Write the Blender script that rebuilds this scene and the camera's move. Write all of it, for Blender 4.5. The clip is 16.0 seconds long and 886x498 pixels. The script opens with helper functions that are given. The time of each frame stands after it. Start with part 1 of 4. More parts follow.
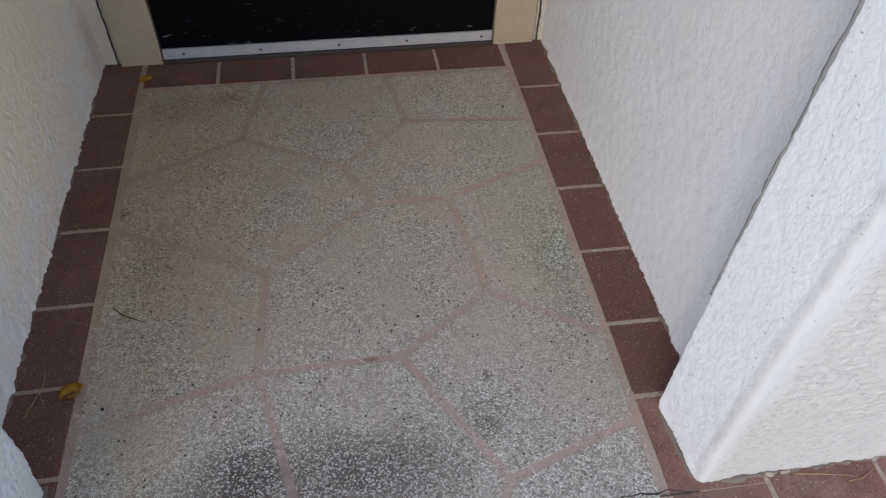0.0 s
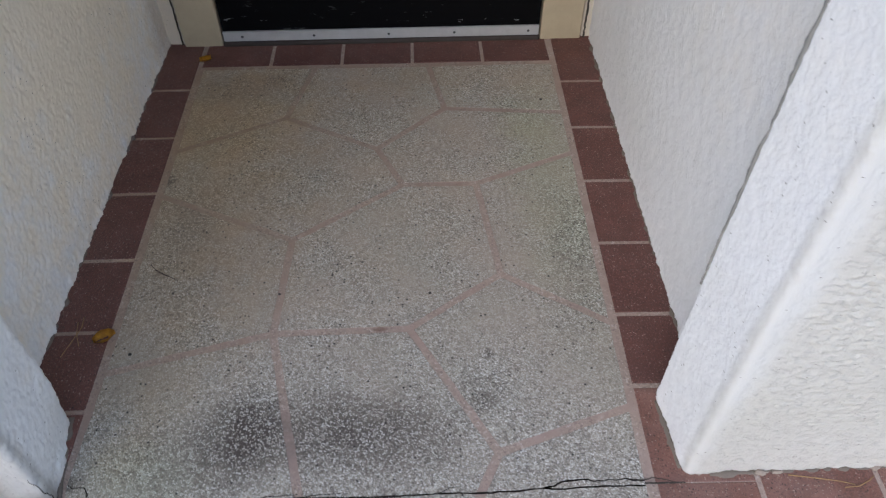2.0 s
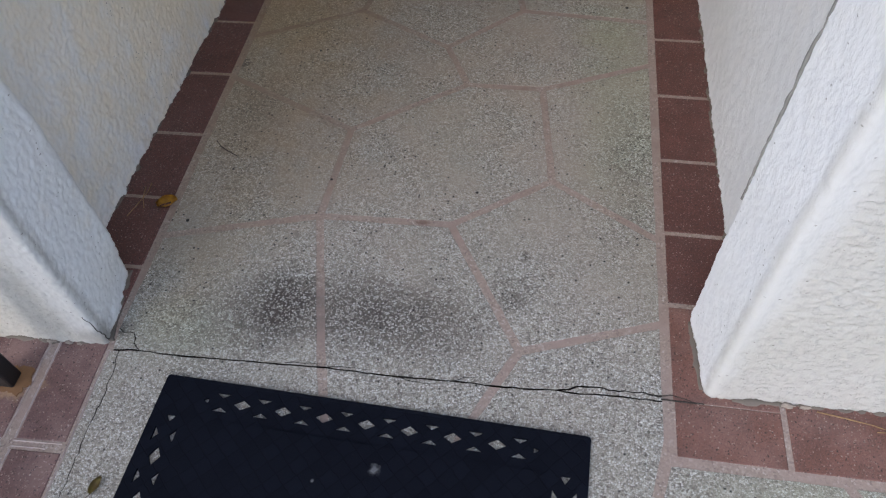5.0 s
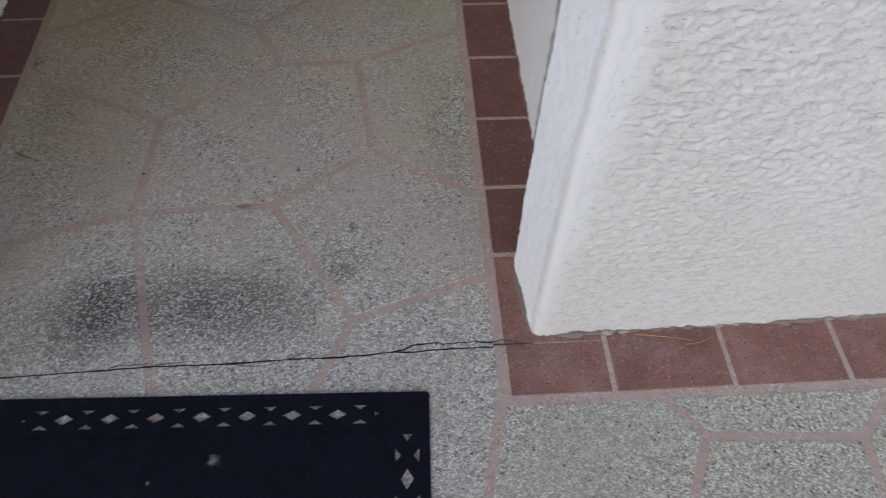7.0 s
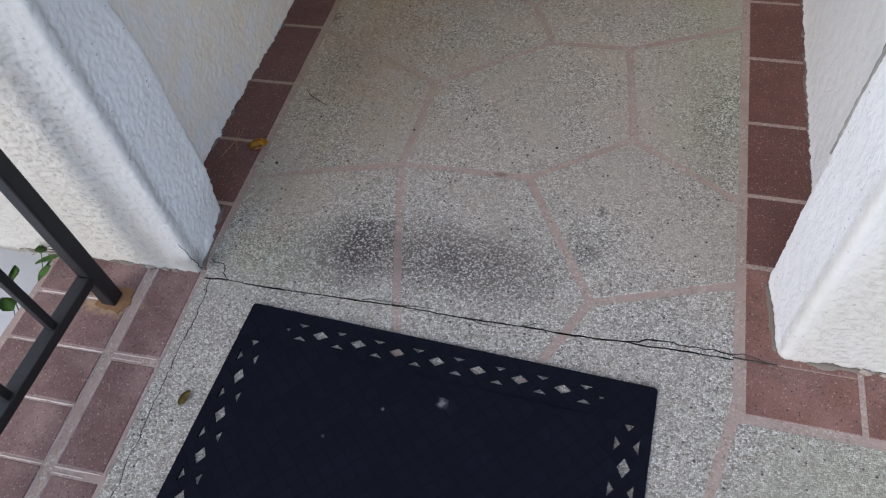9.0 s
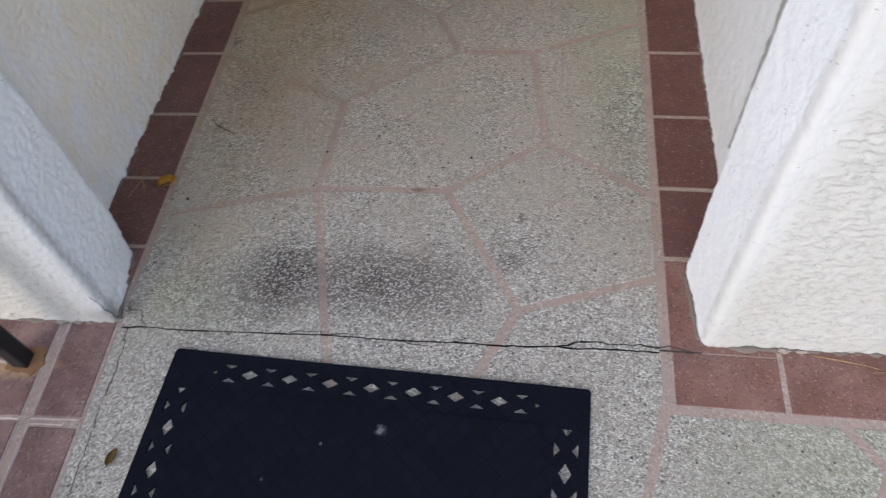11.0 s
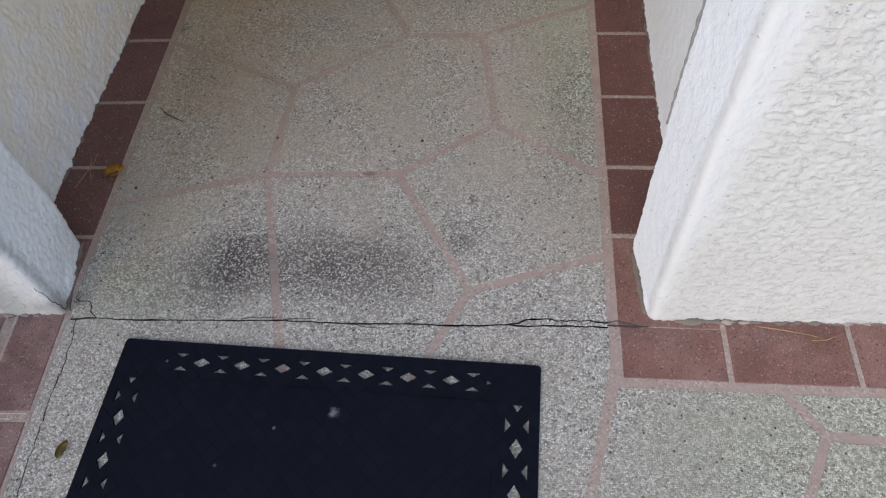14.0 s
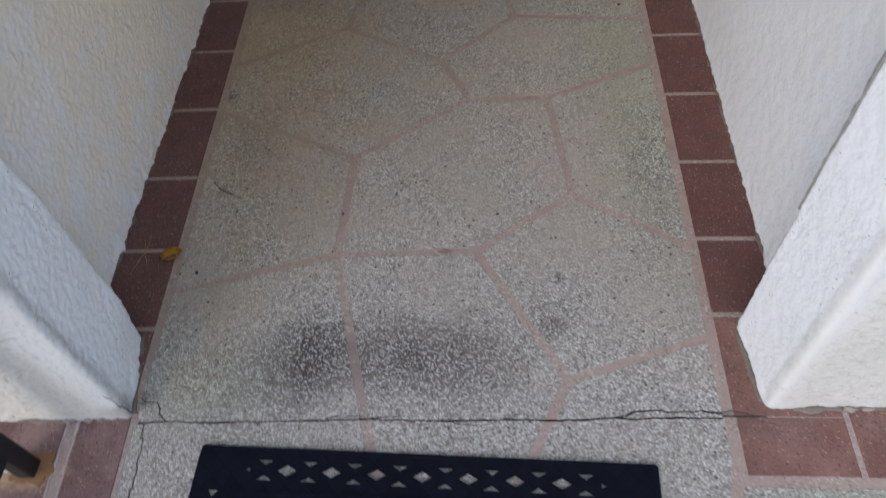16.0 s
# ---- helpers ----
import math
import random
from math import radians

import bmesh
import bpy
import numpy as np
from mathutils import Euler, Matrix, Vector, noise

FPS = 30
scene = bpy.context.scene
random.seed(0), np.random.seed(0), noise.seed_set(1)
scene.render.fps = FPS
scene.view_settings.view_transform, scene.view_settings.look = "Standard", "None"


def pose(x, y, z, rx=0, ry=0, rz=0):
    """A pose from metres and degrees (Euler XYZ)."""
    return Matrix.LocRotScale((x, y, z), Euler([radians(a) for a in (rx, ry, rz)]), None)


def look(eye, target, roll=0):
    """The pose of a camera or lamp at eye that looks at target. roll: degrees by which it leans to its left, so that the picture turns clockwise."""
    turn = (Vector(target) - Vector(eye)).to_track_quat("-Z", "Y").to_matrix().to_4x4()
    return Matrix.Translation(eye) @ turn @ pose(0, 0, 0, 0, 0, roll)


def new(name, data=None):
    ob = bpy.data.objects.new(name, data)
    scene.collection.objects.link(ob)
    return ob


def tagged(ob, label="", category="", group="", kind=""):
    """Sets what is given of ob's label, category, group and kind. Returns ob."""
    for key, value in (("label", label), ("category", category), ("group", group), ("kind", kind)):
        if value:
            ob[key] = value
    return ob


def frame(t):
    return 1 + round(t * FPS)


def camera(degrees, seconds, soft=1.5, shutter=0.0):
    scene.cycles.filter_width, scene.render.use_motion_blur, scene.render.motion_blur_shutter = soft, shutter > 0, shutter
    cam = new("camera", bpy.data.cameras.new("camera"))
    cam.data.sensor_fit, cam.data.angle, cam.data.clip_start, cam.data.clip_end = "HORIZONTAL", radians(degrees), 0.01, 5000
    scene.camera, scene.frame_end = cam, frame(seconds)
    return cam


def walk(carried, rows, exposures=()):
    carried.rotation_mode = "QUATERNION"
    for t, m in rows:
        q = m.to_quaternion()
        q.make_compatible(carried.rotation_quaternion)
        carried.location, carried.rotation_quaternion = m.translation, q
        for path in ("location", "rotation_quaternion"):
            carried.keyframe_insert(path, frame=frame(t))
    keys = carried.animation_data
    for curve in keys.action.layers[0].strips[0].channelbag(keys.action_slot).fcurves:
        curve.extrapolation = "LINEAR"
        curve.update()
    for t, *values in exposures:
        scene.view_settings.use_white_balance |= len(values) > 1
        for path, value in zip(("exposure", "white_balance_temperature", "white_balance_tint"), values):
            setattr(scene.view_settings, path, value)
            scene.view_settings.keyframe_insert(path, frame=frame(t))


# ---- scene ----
from mathutils.geometry import tessellate_polygon

cam = camera(63.6, 16.0, soft=1.2, shutter=0.4)
PATH = [
    (0, (-0.002, -0.36, 1.178), (0.239, 0.978, -0.288), 2.8),
    (0.5, (-0.01, -0.387, 1.174), (0.185, 0.987, -0.265), 3.0),
    (1, (-0.016, -0.394, 1.178), (0.119, 0.944, -0.302), 5.6),
    (1.5, (0.025, -0.397, 1.187), (0.15, 0.953, -0.283), 3.2),
    (2, (0.115, -0.438, 1.185), (0.151, 0.922, -0.281), 0.2),
    (2.5, (0.247, -0.475, 1.164), (0.096, 0.849, -0.327), -0.3),
    (3, (0.283, -0.494, 1.158), (0.062, 0.819, -0.334), 0.1),
    (3.2, (0.3, -0.506, 1.163), (0.04, 0.809, -0.322), -1.2),
    (5.3, (0.229, -0.477, 1.137), (-0.012, 0.704, -0.458), -4.1),
    (5.5, (0.268, -0.488, 1.134), (0.011, 0.702, -0.453), -4.3),
    (6, (0.364, -0.503, 1.132), (0.302, 0.708, -0.459), -0.2),
    (6.5, (0.373, -0.5, 1.12), (0.54, 0.674, -0.491), 3.0),
    (7, (0.338, -0.506, 1.119), (0.434, 0.675, -0.493), 1.6),
    (7.5, (0.302, -0.514, 1.126), (0.248, 0.673, -0.483), -1.5),
    (8, (0.277, -0.52, 1.125), (0.079, 0.634, -0.496), -4.2),
    (8.5, (0.226, -0.541, 1.133), (-0.138, 0.58, -0.482), -7.1),
    (8.7, (0.231, -0.546, 1.13), (-0.202, 0.56, -0.479), -8.7),
    (10.8, (0.262, -0.507, 1.143), (-0.06, 0.605, -0.487), -8.6),
    (11, (0.259, -0.504, 1.143), (0.002, 0.629, -0.485), -7.6),
    (11.5, (0.285, -0.497, 1.14), (0.105, 0.627, -0.505), -7.2),
    (12, (0.277, -0.493, 1.145), (0.073, 0.645, -0.488), -8.1),
    (12.5, (0.281, -0.496, 1.143), (0.099, 0.644, -0.491), -7.0),
    (13, (0.287, -0.507, 1.144), (0.098, 0.637, -0.486), -6.1),
    (13.5, (0.297, -0.515, 1.144), (0.119, 0.631, -0.485), -5.9),
    (14, (0.298, -0.515, 1.14), (0.123, 0.599, -0.512), -5.9),
    (14.5, (0.281, -0.505, 1.146), (0.08, 0.597, -0.511), -6.7),
    (15, (0.257, -0.492, 1.149), (0.027, 0.609, -0.505), -7.5),
    (15.5, (0.197, -0.454, 1.151), (-0.016, 0.644, -0.507), -7.1),
    (16, (0.1, -0.392, 1.144), (-0.035, 0.786, -0.466), -5.5),
]
EXPOSURES = [(0.0, 0.0, 5560), (2.0, 0.04, 5560), (3.2, -0.02, 5580), (5.5, 0.02, 5560), (6.0, -0.05, 5560), (6.5, -0.17, 5560), (7.0, -0.24, 5560), (7.5, -0.24, 5560), (8.0, -0.04, 5540), (8.5, 0.07, 5520), (10.8, 0.23, 5690), (12.5, 0.24, 5690), (14.5, 0.10, 5640), (15.5, 0.09, 5600), (16.0, 0.07, 5560)]
walk(cam, [(t, look(eye, target, roll)) for t, eye, target, roll in PATH], [(t, stops + 0.29, warmth, 11) for t, stops, warmth in EXPOSURES])

# ---- light ----
world = bpy.data.worlds.new("sky")
scene.world = world
world.use_nodes = True
wn = world.node_tree
sky = wn.nodes.new("ShaderNodeTexSky")
sky.sky_type, sky.sun_disc = "NISHITA", False
SUN_UP, SUN_ROUND = radians(32), radians(209)
sky.sun_elevation, sky.sun_rotation = SUN_UP, SUN_ROUND
sky.air_density, sky.dust_density = 1.0, 2.6
back = wn.nodes["Background"]
back.inputs["Strength"].default_value = 0.165
wn.links.new(sky.outputs[0], back.inputs["Color"])
sun_data = bpy.data.lights.new("sun", "SUN")
sun_data.energy, sun_data.angle, sun_data.color = 1.22, radians(172), (1.0, 0.965, 0.91)
sun = new("sun", sun_data)
sun.matrix_world = look((3.0 * math.sin(SUN_ROUND), 3.0 * math.cos(SUN_ROUND), 3.0 * math.tan(SUN_UP)), (0, 0, 0))


# ---- material helpers ----
def material(name, rough=0.8, metal=0.0):
    m = bpy.data.materials.new(name)
    m.use_nodes = True
    b = m.node_tree.nodes["Principled BSDF"]
    b.inputs["Roughness"].default_value, b.inputs["Metallic"].default_value = rough, metal
    return m, m.node_tree, b


def sock(nt, target, value):
    if isinstance(value, bpy.types.NodeSocket):
        nt.links.new(value, target)
    elif isinstance(value, (tuple, list)) and len(value) == 3 and target.type == "RGBA":
        target.default_value = (*value, 1.0)
    else:
        target.default_value = value


def position(nt, scale=(1, 1, 1), warp=0.0, warp_scale=60.0):
    """World position, stretched, and shaken by a noise of that size."""
    g = nt.nodes.new("ShaderNodeNewGeometry").outputs["Position"]
    if warp:
        n = nt.nodes.new("ShaderNodeTexNoise")
        nt.links.new(g, n.inputs["Vector"])
        n.inputs["Scale"].default_value, n.inputs["Detail"].default_value = warp_scale, 2.0
        s = nt.nodes.new("ShaderNodeVectorMath")
        s.operation = "MULTIPLY_ADD"
        nt.links.new(n.outputs["Color"], s.inputs[0])
        s.inputs[1].default_value = (warp, warp, warp)
        nt.links.new(g, s.inputs[2])
        g = s.outputs[0]
    if scale != (1, 1, 1):
        s = nt.nodes.new("ShaderNodeVectorMath")
        s.operation = "MULTIPLY"
        nt.links.new(g, s.inputs[0])
        s.inputs[1].default_value = scale
        g = s.outputs[0]
    return g


def grain(nt, vec, scale, detail=4.0, rough=0.55):
    n = nt.nodes.new("ShaderNodeTexNoise")
    nt.links.new(vec, n.inputs["Vector"])
    for key, value in (("Scale", scale), ("Detail", detail), ("Roughness", rough)):
        n.inputs[key].default_value = value
    return n.outputs["Fac"]


def cells(nt, vec, scale, feature="F1", out="Color"):
    v = nt.nodes.new("ShaderNodeTexVoronoi")
    v.feature = feature
    nt.links.new(vec, v.inputs["Vector"])
    v.inputs["Scale"].default_value = scale
    return v.outputs[out]


def ramp(nt, fac, stops, mode="LINEAR"):
    r = nt.nodes.new("ShaderNodeValToRGB")
    r.color_ramp.interpolation = mode
    e = r.color_ramp.elements
    while len(e) < len(stops):
        e.new(0.5)
    for el, (at, c) in zip(e, stops):
        el.position = at
        el.color = (*c, 1.0) if isinstance(c, tuple) else (c, c, c, 1.0)
    nt.links.new(fac, r.inputs[0])
    return r.outputs[0]


def mix(nt, fac, a, b, mode="MIX"):
    m = nt.nodes.new("ShaderNodeMix")
    m.data_type, m.blend_type = "RGBA", mode
    sock(nt, m.inputs[0], fac)
    sock(nt, m.inputs[6], a)
    sock(nt, m.inputs[7], b)
    return m.outputs[2]


def calc(nt, op, a, b=0.0, c=0.0):
    m = nt.nodes.new("ShaderNodeMath")
    m.operation = op
    for s, v in zip(m.inputs, (a, b, c)):
        sock(nt, s, v)
    return m.outputs[0]


def first(nt, colour):
    s = nt.nodes.new("ShaderNodeSeparateColor")
    nt.links.new(colour, s.inputs[0])
    return s.outputs[0]


def blot(nt, centre, radii, ragged=0.5, scale=25.0):
    """1 in the middle of a stain or painted tint of its own shape, 0 outside."""
    g = position(nt)
    s = nt.nodes.new("ShaderNodeVectorMath")
    s.operation = "SUBTRACT"
    nt.links.new(g, s.inputs[0])
    s.inputs[1].default_value = centre
    d = nt.nodes.new("ShaderNodeVectorMath")
    d.operation = "DIVIDE"
    nt.links.new(s.outputs[0], d.inputs[0])
    d.inputs[1].default_value = radii
    ln = nt.nodes.new("ShaderNodeVectorMath")
    ln.operation = "LENGTH"
    nt.links.new(d.outputs[0], ln.inputs[0])
    n = grain(nt, g, scale, 5.0, 0.65)
    far = calc(nt, "ADD", ln.outputs["Value"], calc(nt, "MULTIPLY", calc(nt, "SUBTRACT", n, 0.5), ragged * 2.5))
    return ramp(nt, far, [(0.15, 1.0), (1.0, 0.0)], "EASE")


def relief(nt, bsdf, height, distance, strength=1.0):
    b = nt.nodes.new("ShaderNodeBump")
    b.inputs["Distance"].default_value, b.inputs["Strength"].default_value = distance, strength
    nt.links.new(height, b.inputs["Height"])
    nt.links.new(b.outputs[0], bsdf.inputs["Normal"])


def object_random(nt):
    return nt.nodes.new("ShaderNodeObjectInfo").outputs["Random"]


# ---- materials ----
def make_aggregate():
    m, nt, b = material("exposed_aggregate", 0.85)
    vec = position(nt, (1, 1, 1), 0.0034, 260.0)
    c1, c2 = first(nt, cells(nt, vec, 325.0)), first(nt, cells(nt, vec, 600.0))
    base = ramp(nt, c1, [(0.0, (0.095, 0.084, 0.072)), (0.13, (0.289, 0.258, 0.213)), (0.36, (0.448, 0.414, 0.348)), (0.60, (0.651, 0.624, 0.549)), (0.85, (0.870, 0.870, 0.820))], "CONSTANT")
    fine = ramp(nt, c2, [(0.0, (0.095, 0.084, 0.072)), (0.16, (0.362, 0.330, 0.276)), (0.55, (0.547, 0.513, 0.448)), (0.82, (0.847, 0.836, 0.767))], "CONSTANT")
    col = mix(nt, 0.34, base, fine)
    gaps = ramp(nt, cells(nt, vec, 325.0, "DISTANCE_TO_EDGE", "Distance"), [(0.02, 1.0), (0.16, 0.0)])
    col = mix(nt, calc(nt, "MULTIPLY", gaps, 0.60), col, (0.12, 0.100, 0.083))
    soak = calc(nt, "MAXIMUM", ramp(nt, c1, [(0.0, 1.0), (0.52, 1.0), (0.58, 0.50), (0.84, 0.12)]), gaps)
    worn = ramp(nt, grain(nt, position(nt), 5.0, 6.0, 0.6), [(0.34, 0.0), (0.62, 1.0)])
    at = nt.nodes.new("ShaderNodeSeparateXYZ")
    nt.links.new(position(nt), at.inputs[0])
    film = ramp(nt, calc(nt, "ADD", at.outputs[1], calc(nt, "MULTIPLY", grain(nt, position(nt), 6.0), 0.25)), [(0.26, 0.26), (0.60, 0.68)])
    col = mix(nt, calc(nt, "MULTIPLY", worn, film), col, (0.430, 0.362, 0.295))
    green = ramp(nt, grain(nt, position(nt), 2.3, 5.0, 0.6), [(0.48, 0.0), (0.72, 1.0)])
    col = mix(nt, calc(nt, "MULTIPLY", green, 0.35), col, (0.33, 0.335, 0.262))
    for centre, radii, force in ALGAE_AND_WARM_LIGHT:
        col = mix(nt, calc(nt, "MULTIPLY", blot(nt, centre, radii, 0.4, 9.0), force), col, (1.04, 0.92, 0.73), "MULTIPLY")
    for centre, radii, force in MOSS:
        col = mix(nt, calc(nt, "MULTIPLY", blot(nt, centre, radii, 0.4, 9.0), force), col, (0.935, 0.985, 0.885), "MULTIPLY")
    for centre, radii, force in STAINS:
        col = mix(nt, calc(nt, "MULTIPLY", blot(nt, centre, radii, 0.3, 16.0), calc(nt, "MULTIPLY", soak, force)), col, (0.054, 0.043, 0.037))
    specks = ramp(nt, first(nt, cells(nt, position(nt), 110.0)), [(0.0, 1.0), (0.075, 0.0)], "CONSTANT")
    near = ramp(nt, cells(nt, position(nt), 110.0, "F1", "Distance"), [(0.12, 1.0), (0.34, 0.0)])
    col = mix(nt, calc(nt, "MULTIPLY", specks, near), col, (0.03, 0.027, 0.025))
    nt.links.new(col, b.inputs["Base Color"])
    edge = ramp(nt, cells(nt, vec, 325.0, "DISTANCE_TO_EDGE", "Distance"), [(0.0, 0.0), (0.22, 1.0)])
    relief(nt, b, mix(nt, 0.5, edge, grain(nt, vec, 400.0, 3.0)), 0.0022, 0.9)
    return m


# First entry paints the recess's warm light on the floor; others are olive dirt.
ALGAE_AND_WARM_LIGHT = [
    ((-0.25, 1.02, 0), (0.75, 0.75, 1), 0.4),
    ((-0.42, 1.22, 0), (0.40, 0.40, 1), 0.6), ((-0.46, 0.85, 0), (0.36, 0.85, 1), 0.7), ((0.2, 1.36, 0), (0.6, 0.16, 1), 0.4),
    ((-0.44, 0.30, 0), (0.14, 0.22, 1), 0.2),
]
MOSS = [
    ((0.42, 0.85, 0), (0.16, 0.55, 1), 0.85), ((0.38, 1.15, 0), (0.14, 0.18, 1), 0.7), ((-0.40, 0.13, 0), (0.16, 0.10, 1), 0.7), ((0.85, -0.12, 0), (0.45, 0.25, 1), 0.7),
]
STAINS = [
    ((-0.228, 0.205, 0), (0.125, 0.130, 1), 0.90), ((-0.085, 0.210, 0), (0.15, 0.12, 1), 0.70), ((0.05, 0.205, 0), (0.165, 0.12, 1), 0.62),
    ((-0.33, 0.16, 0), (0.16, 0.13, 1), 0.30),
    ((0.213, 0.270, 0), (0.040, 0.035, 1), 0.55), ((0.20, 0.29, 0), (0.08, 0.07, 1), 0.15), ((0.226, 0.376, 0), (0.018, 0.018, 1), 0.7), ((-0.315, 1.337, 0), (0.06, 0.035, 1), 0.4),
    ((-0.527, 0.909, 0), (0.025, 0.03, 1), 0.6), ((-0.44, 0.75, 0), (0.10, 0.18, 1), 0.22), ((0.43, 0.62, 0), (0.08, 0.3, 1), 0.18),
    ((-0.45, 1.3, 0), (0.2, 0.12, 1), 0.25), ((-0.514, 0.12, 0), (0.03, 0.03, 1), 0.5),
]


def make_grout():
    m, nt, b = material("pink_mortar", 0.9)
    g = position(nt)
    col = mix(nt, ramp(nt, grain(nt, g, 30.0, 5.0), [(0.3, 0.0), (0.7, 1.0)]), (0.285, 0.210, 0.175), (0.345, 0.262, 0.222))
    chips = ramp(nt, first(nt, cells(nt, position(nt, (1, 1, 1), 0.0032, 300.0), 290.0)), [(0.0, (0.13, 0.11, 0.09)), (0.07, (0.27, 0.22, 0.175)), (0.4, (0.335, 0.27, 0.22)), (0.75, (0.42, 0.36, 0.30)), (0.92, (0.55, 0.5, 0.44))], "CONSTANT")
    worn = ramp(nt, grain(nt, g, 9.0, 6.0, 0.65), [(0.40, 0.0), (0.57, 1.0)])
    col = mix(nt, calc(nt, "MULTIPLY", worn, 0.55), col, chips)
    col = mix(nt, ramp(nt, grain(nt, g, 350.0, 2.0), [(0.60, 0.0), (0.72, 0.5)]), col, (0.20, 0.15, 0.13))
    for centre, radii, force in ALGAE_AND_WARM_LIGHT:
        col = mix(nt, calc(nt, "MULTIPLY", blot(nt, centre, radii, 0.4, 9.0), force), col, (0.98, 0.93, 0.76), "MULTIPLY")
    for centre, radii, force in STAINS[:3]:
        col = mix(nt, calc(nt, "MULTIPLY", blot(nt, centre, radii), force * 0.45), col, (0.08, 0.07, 0.065))
    col = mix(nt, calc(nt, "MULTIPLY", blot(nt, (0.010, 0.440, 0), (0.024, 0.011, 1), 0.4, 60.0), 0.75), col, (0.15, 0.088, 0.066))
    nt.links.new(col, b.inputs["Base Color"])
    relief(nt, b, grain(nt, g, 260.0, 4.0), 0.001, 0.6)
    return m


def make_tile(name, tones, dust):
    m, nt, b = material(name, 0.62)
    g = position(nt)
    col = ramp(nt, object_random(nt), [(0.0, tones[0]), (0.5, tones[1]), (1.0, tones[2])])
    col = mix(nt, ramp(nt, grain(nt, g, 17.0, 6.0, 0.65), [(0.38, 0.0), (0.66, 0.8)]), col, tones[3])
    col = mix(nt, ramp(nt, grain(nt, g, 330.0, 3.0, 0.65), [(0.50, 0.0), (0.64, 0.85 - 1.3 * dust)]), col, (0.062, 0.032, 0.028))
    col = mix(nt, ramp(nt, grain(nt, position(nt, (1.1, 0.9, 1)), 300.0, 3.0, 0.65), [(0.56, 0.0), (0.68, 0.62 - 0.8 * dust)]), col, (0.30, 0.17, 0.135))
    spots = ramp(nt, grain(nt, g, 210.0, 4.0, 0.7), [(0.62, 0.0), (0.70, 1.0)])
    clouds = ramp(nt, grain(nt, g, 9.0, 5.0, 0.6), [(0.42, 0.0), (0.72, 1.0)])
    col = mix(nt, calc(nt, "MULTIPLY", spots, calc(nt, "MULTIPLY_ADD", clouds, 0.6, 0.12 + dust)), col, (0.50, 0.42, 0.37))
    col = mix(nt, calc(nt, "MULTIPLY", clouds, dust), col, (0.36, 0.25, 0.22))
    for size, share, tone, key in ((300.0, 0.085, (0.36, 0.265, 0.22), 1.0), (210.0, 0.085, (0.030, 0.019, 0.018), 1.3), (430.0, 0.15, (0.045, 0.026, 0.024), 0.8)):
        at = position(nt, (key, 1.0, 1.0), 0.004, 240.0)
        pick = ramp(nt, first(nt, cells(nt, at, size)), [(0.0, 1.0), (share * (0.6 + dust), 0.0)], "CONSTANT")
        core = ramp(nt, cells(nt, at, size, "F1", "Distance"), [(0.22, 0.9), (0.48, 0.0)])
        col = mix(nt, calc(nt, "MULTIPLY", pick, core), col, tone)
    rust = blot(nt, (-0.676, -0.020, 0), (0.085, 0.034, 1), 0.8, 40.0)
    col = mix(nt, calc(nt, "MULTIPLY", rust, 0.8), col, (0.36, 0.235, 0.12))
    nt.links.new(col, b.inputs["Base Color"])
    relief(nt, b, mix(nt, 0.5, grain(nt, g, 60.0, 4.0), grain(nt, g, 450.0, 3.0)), 0.0012, 0.6)
    return m


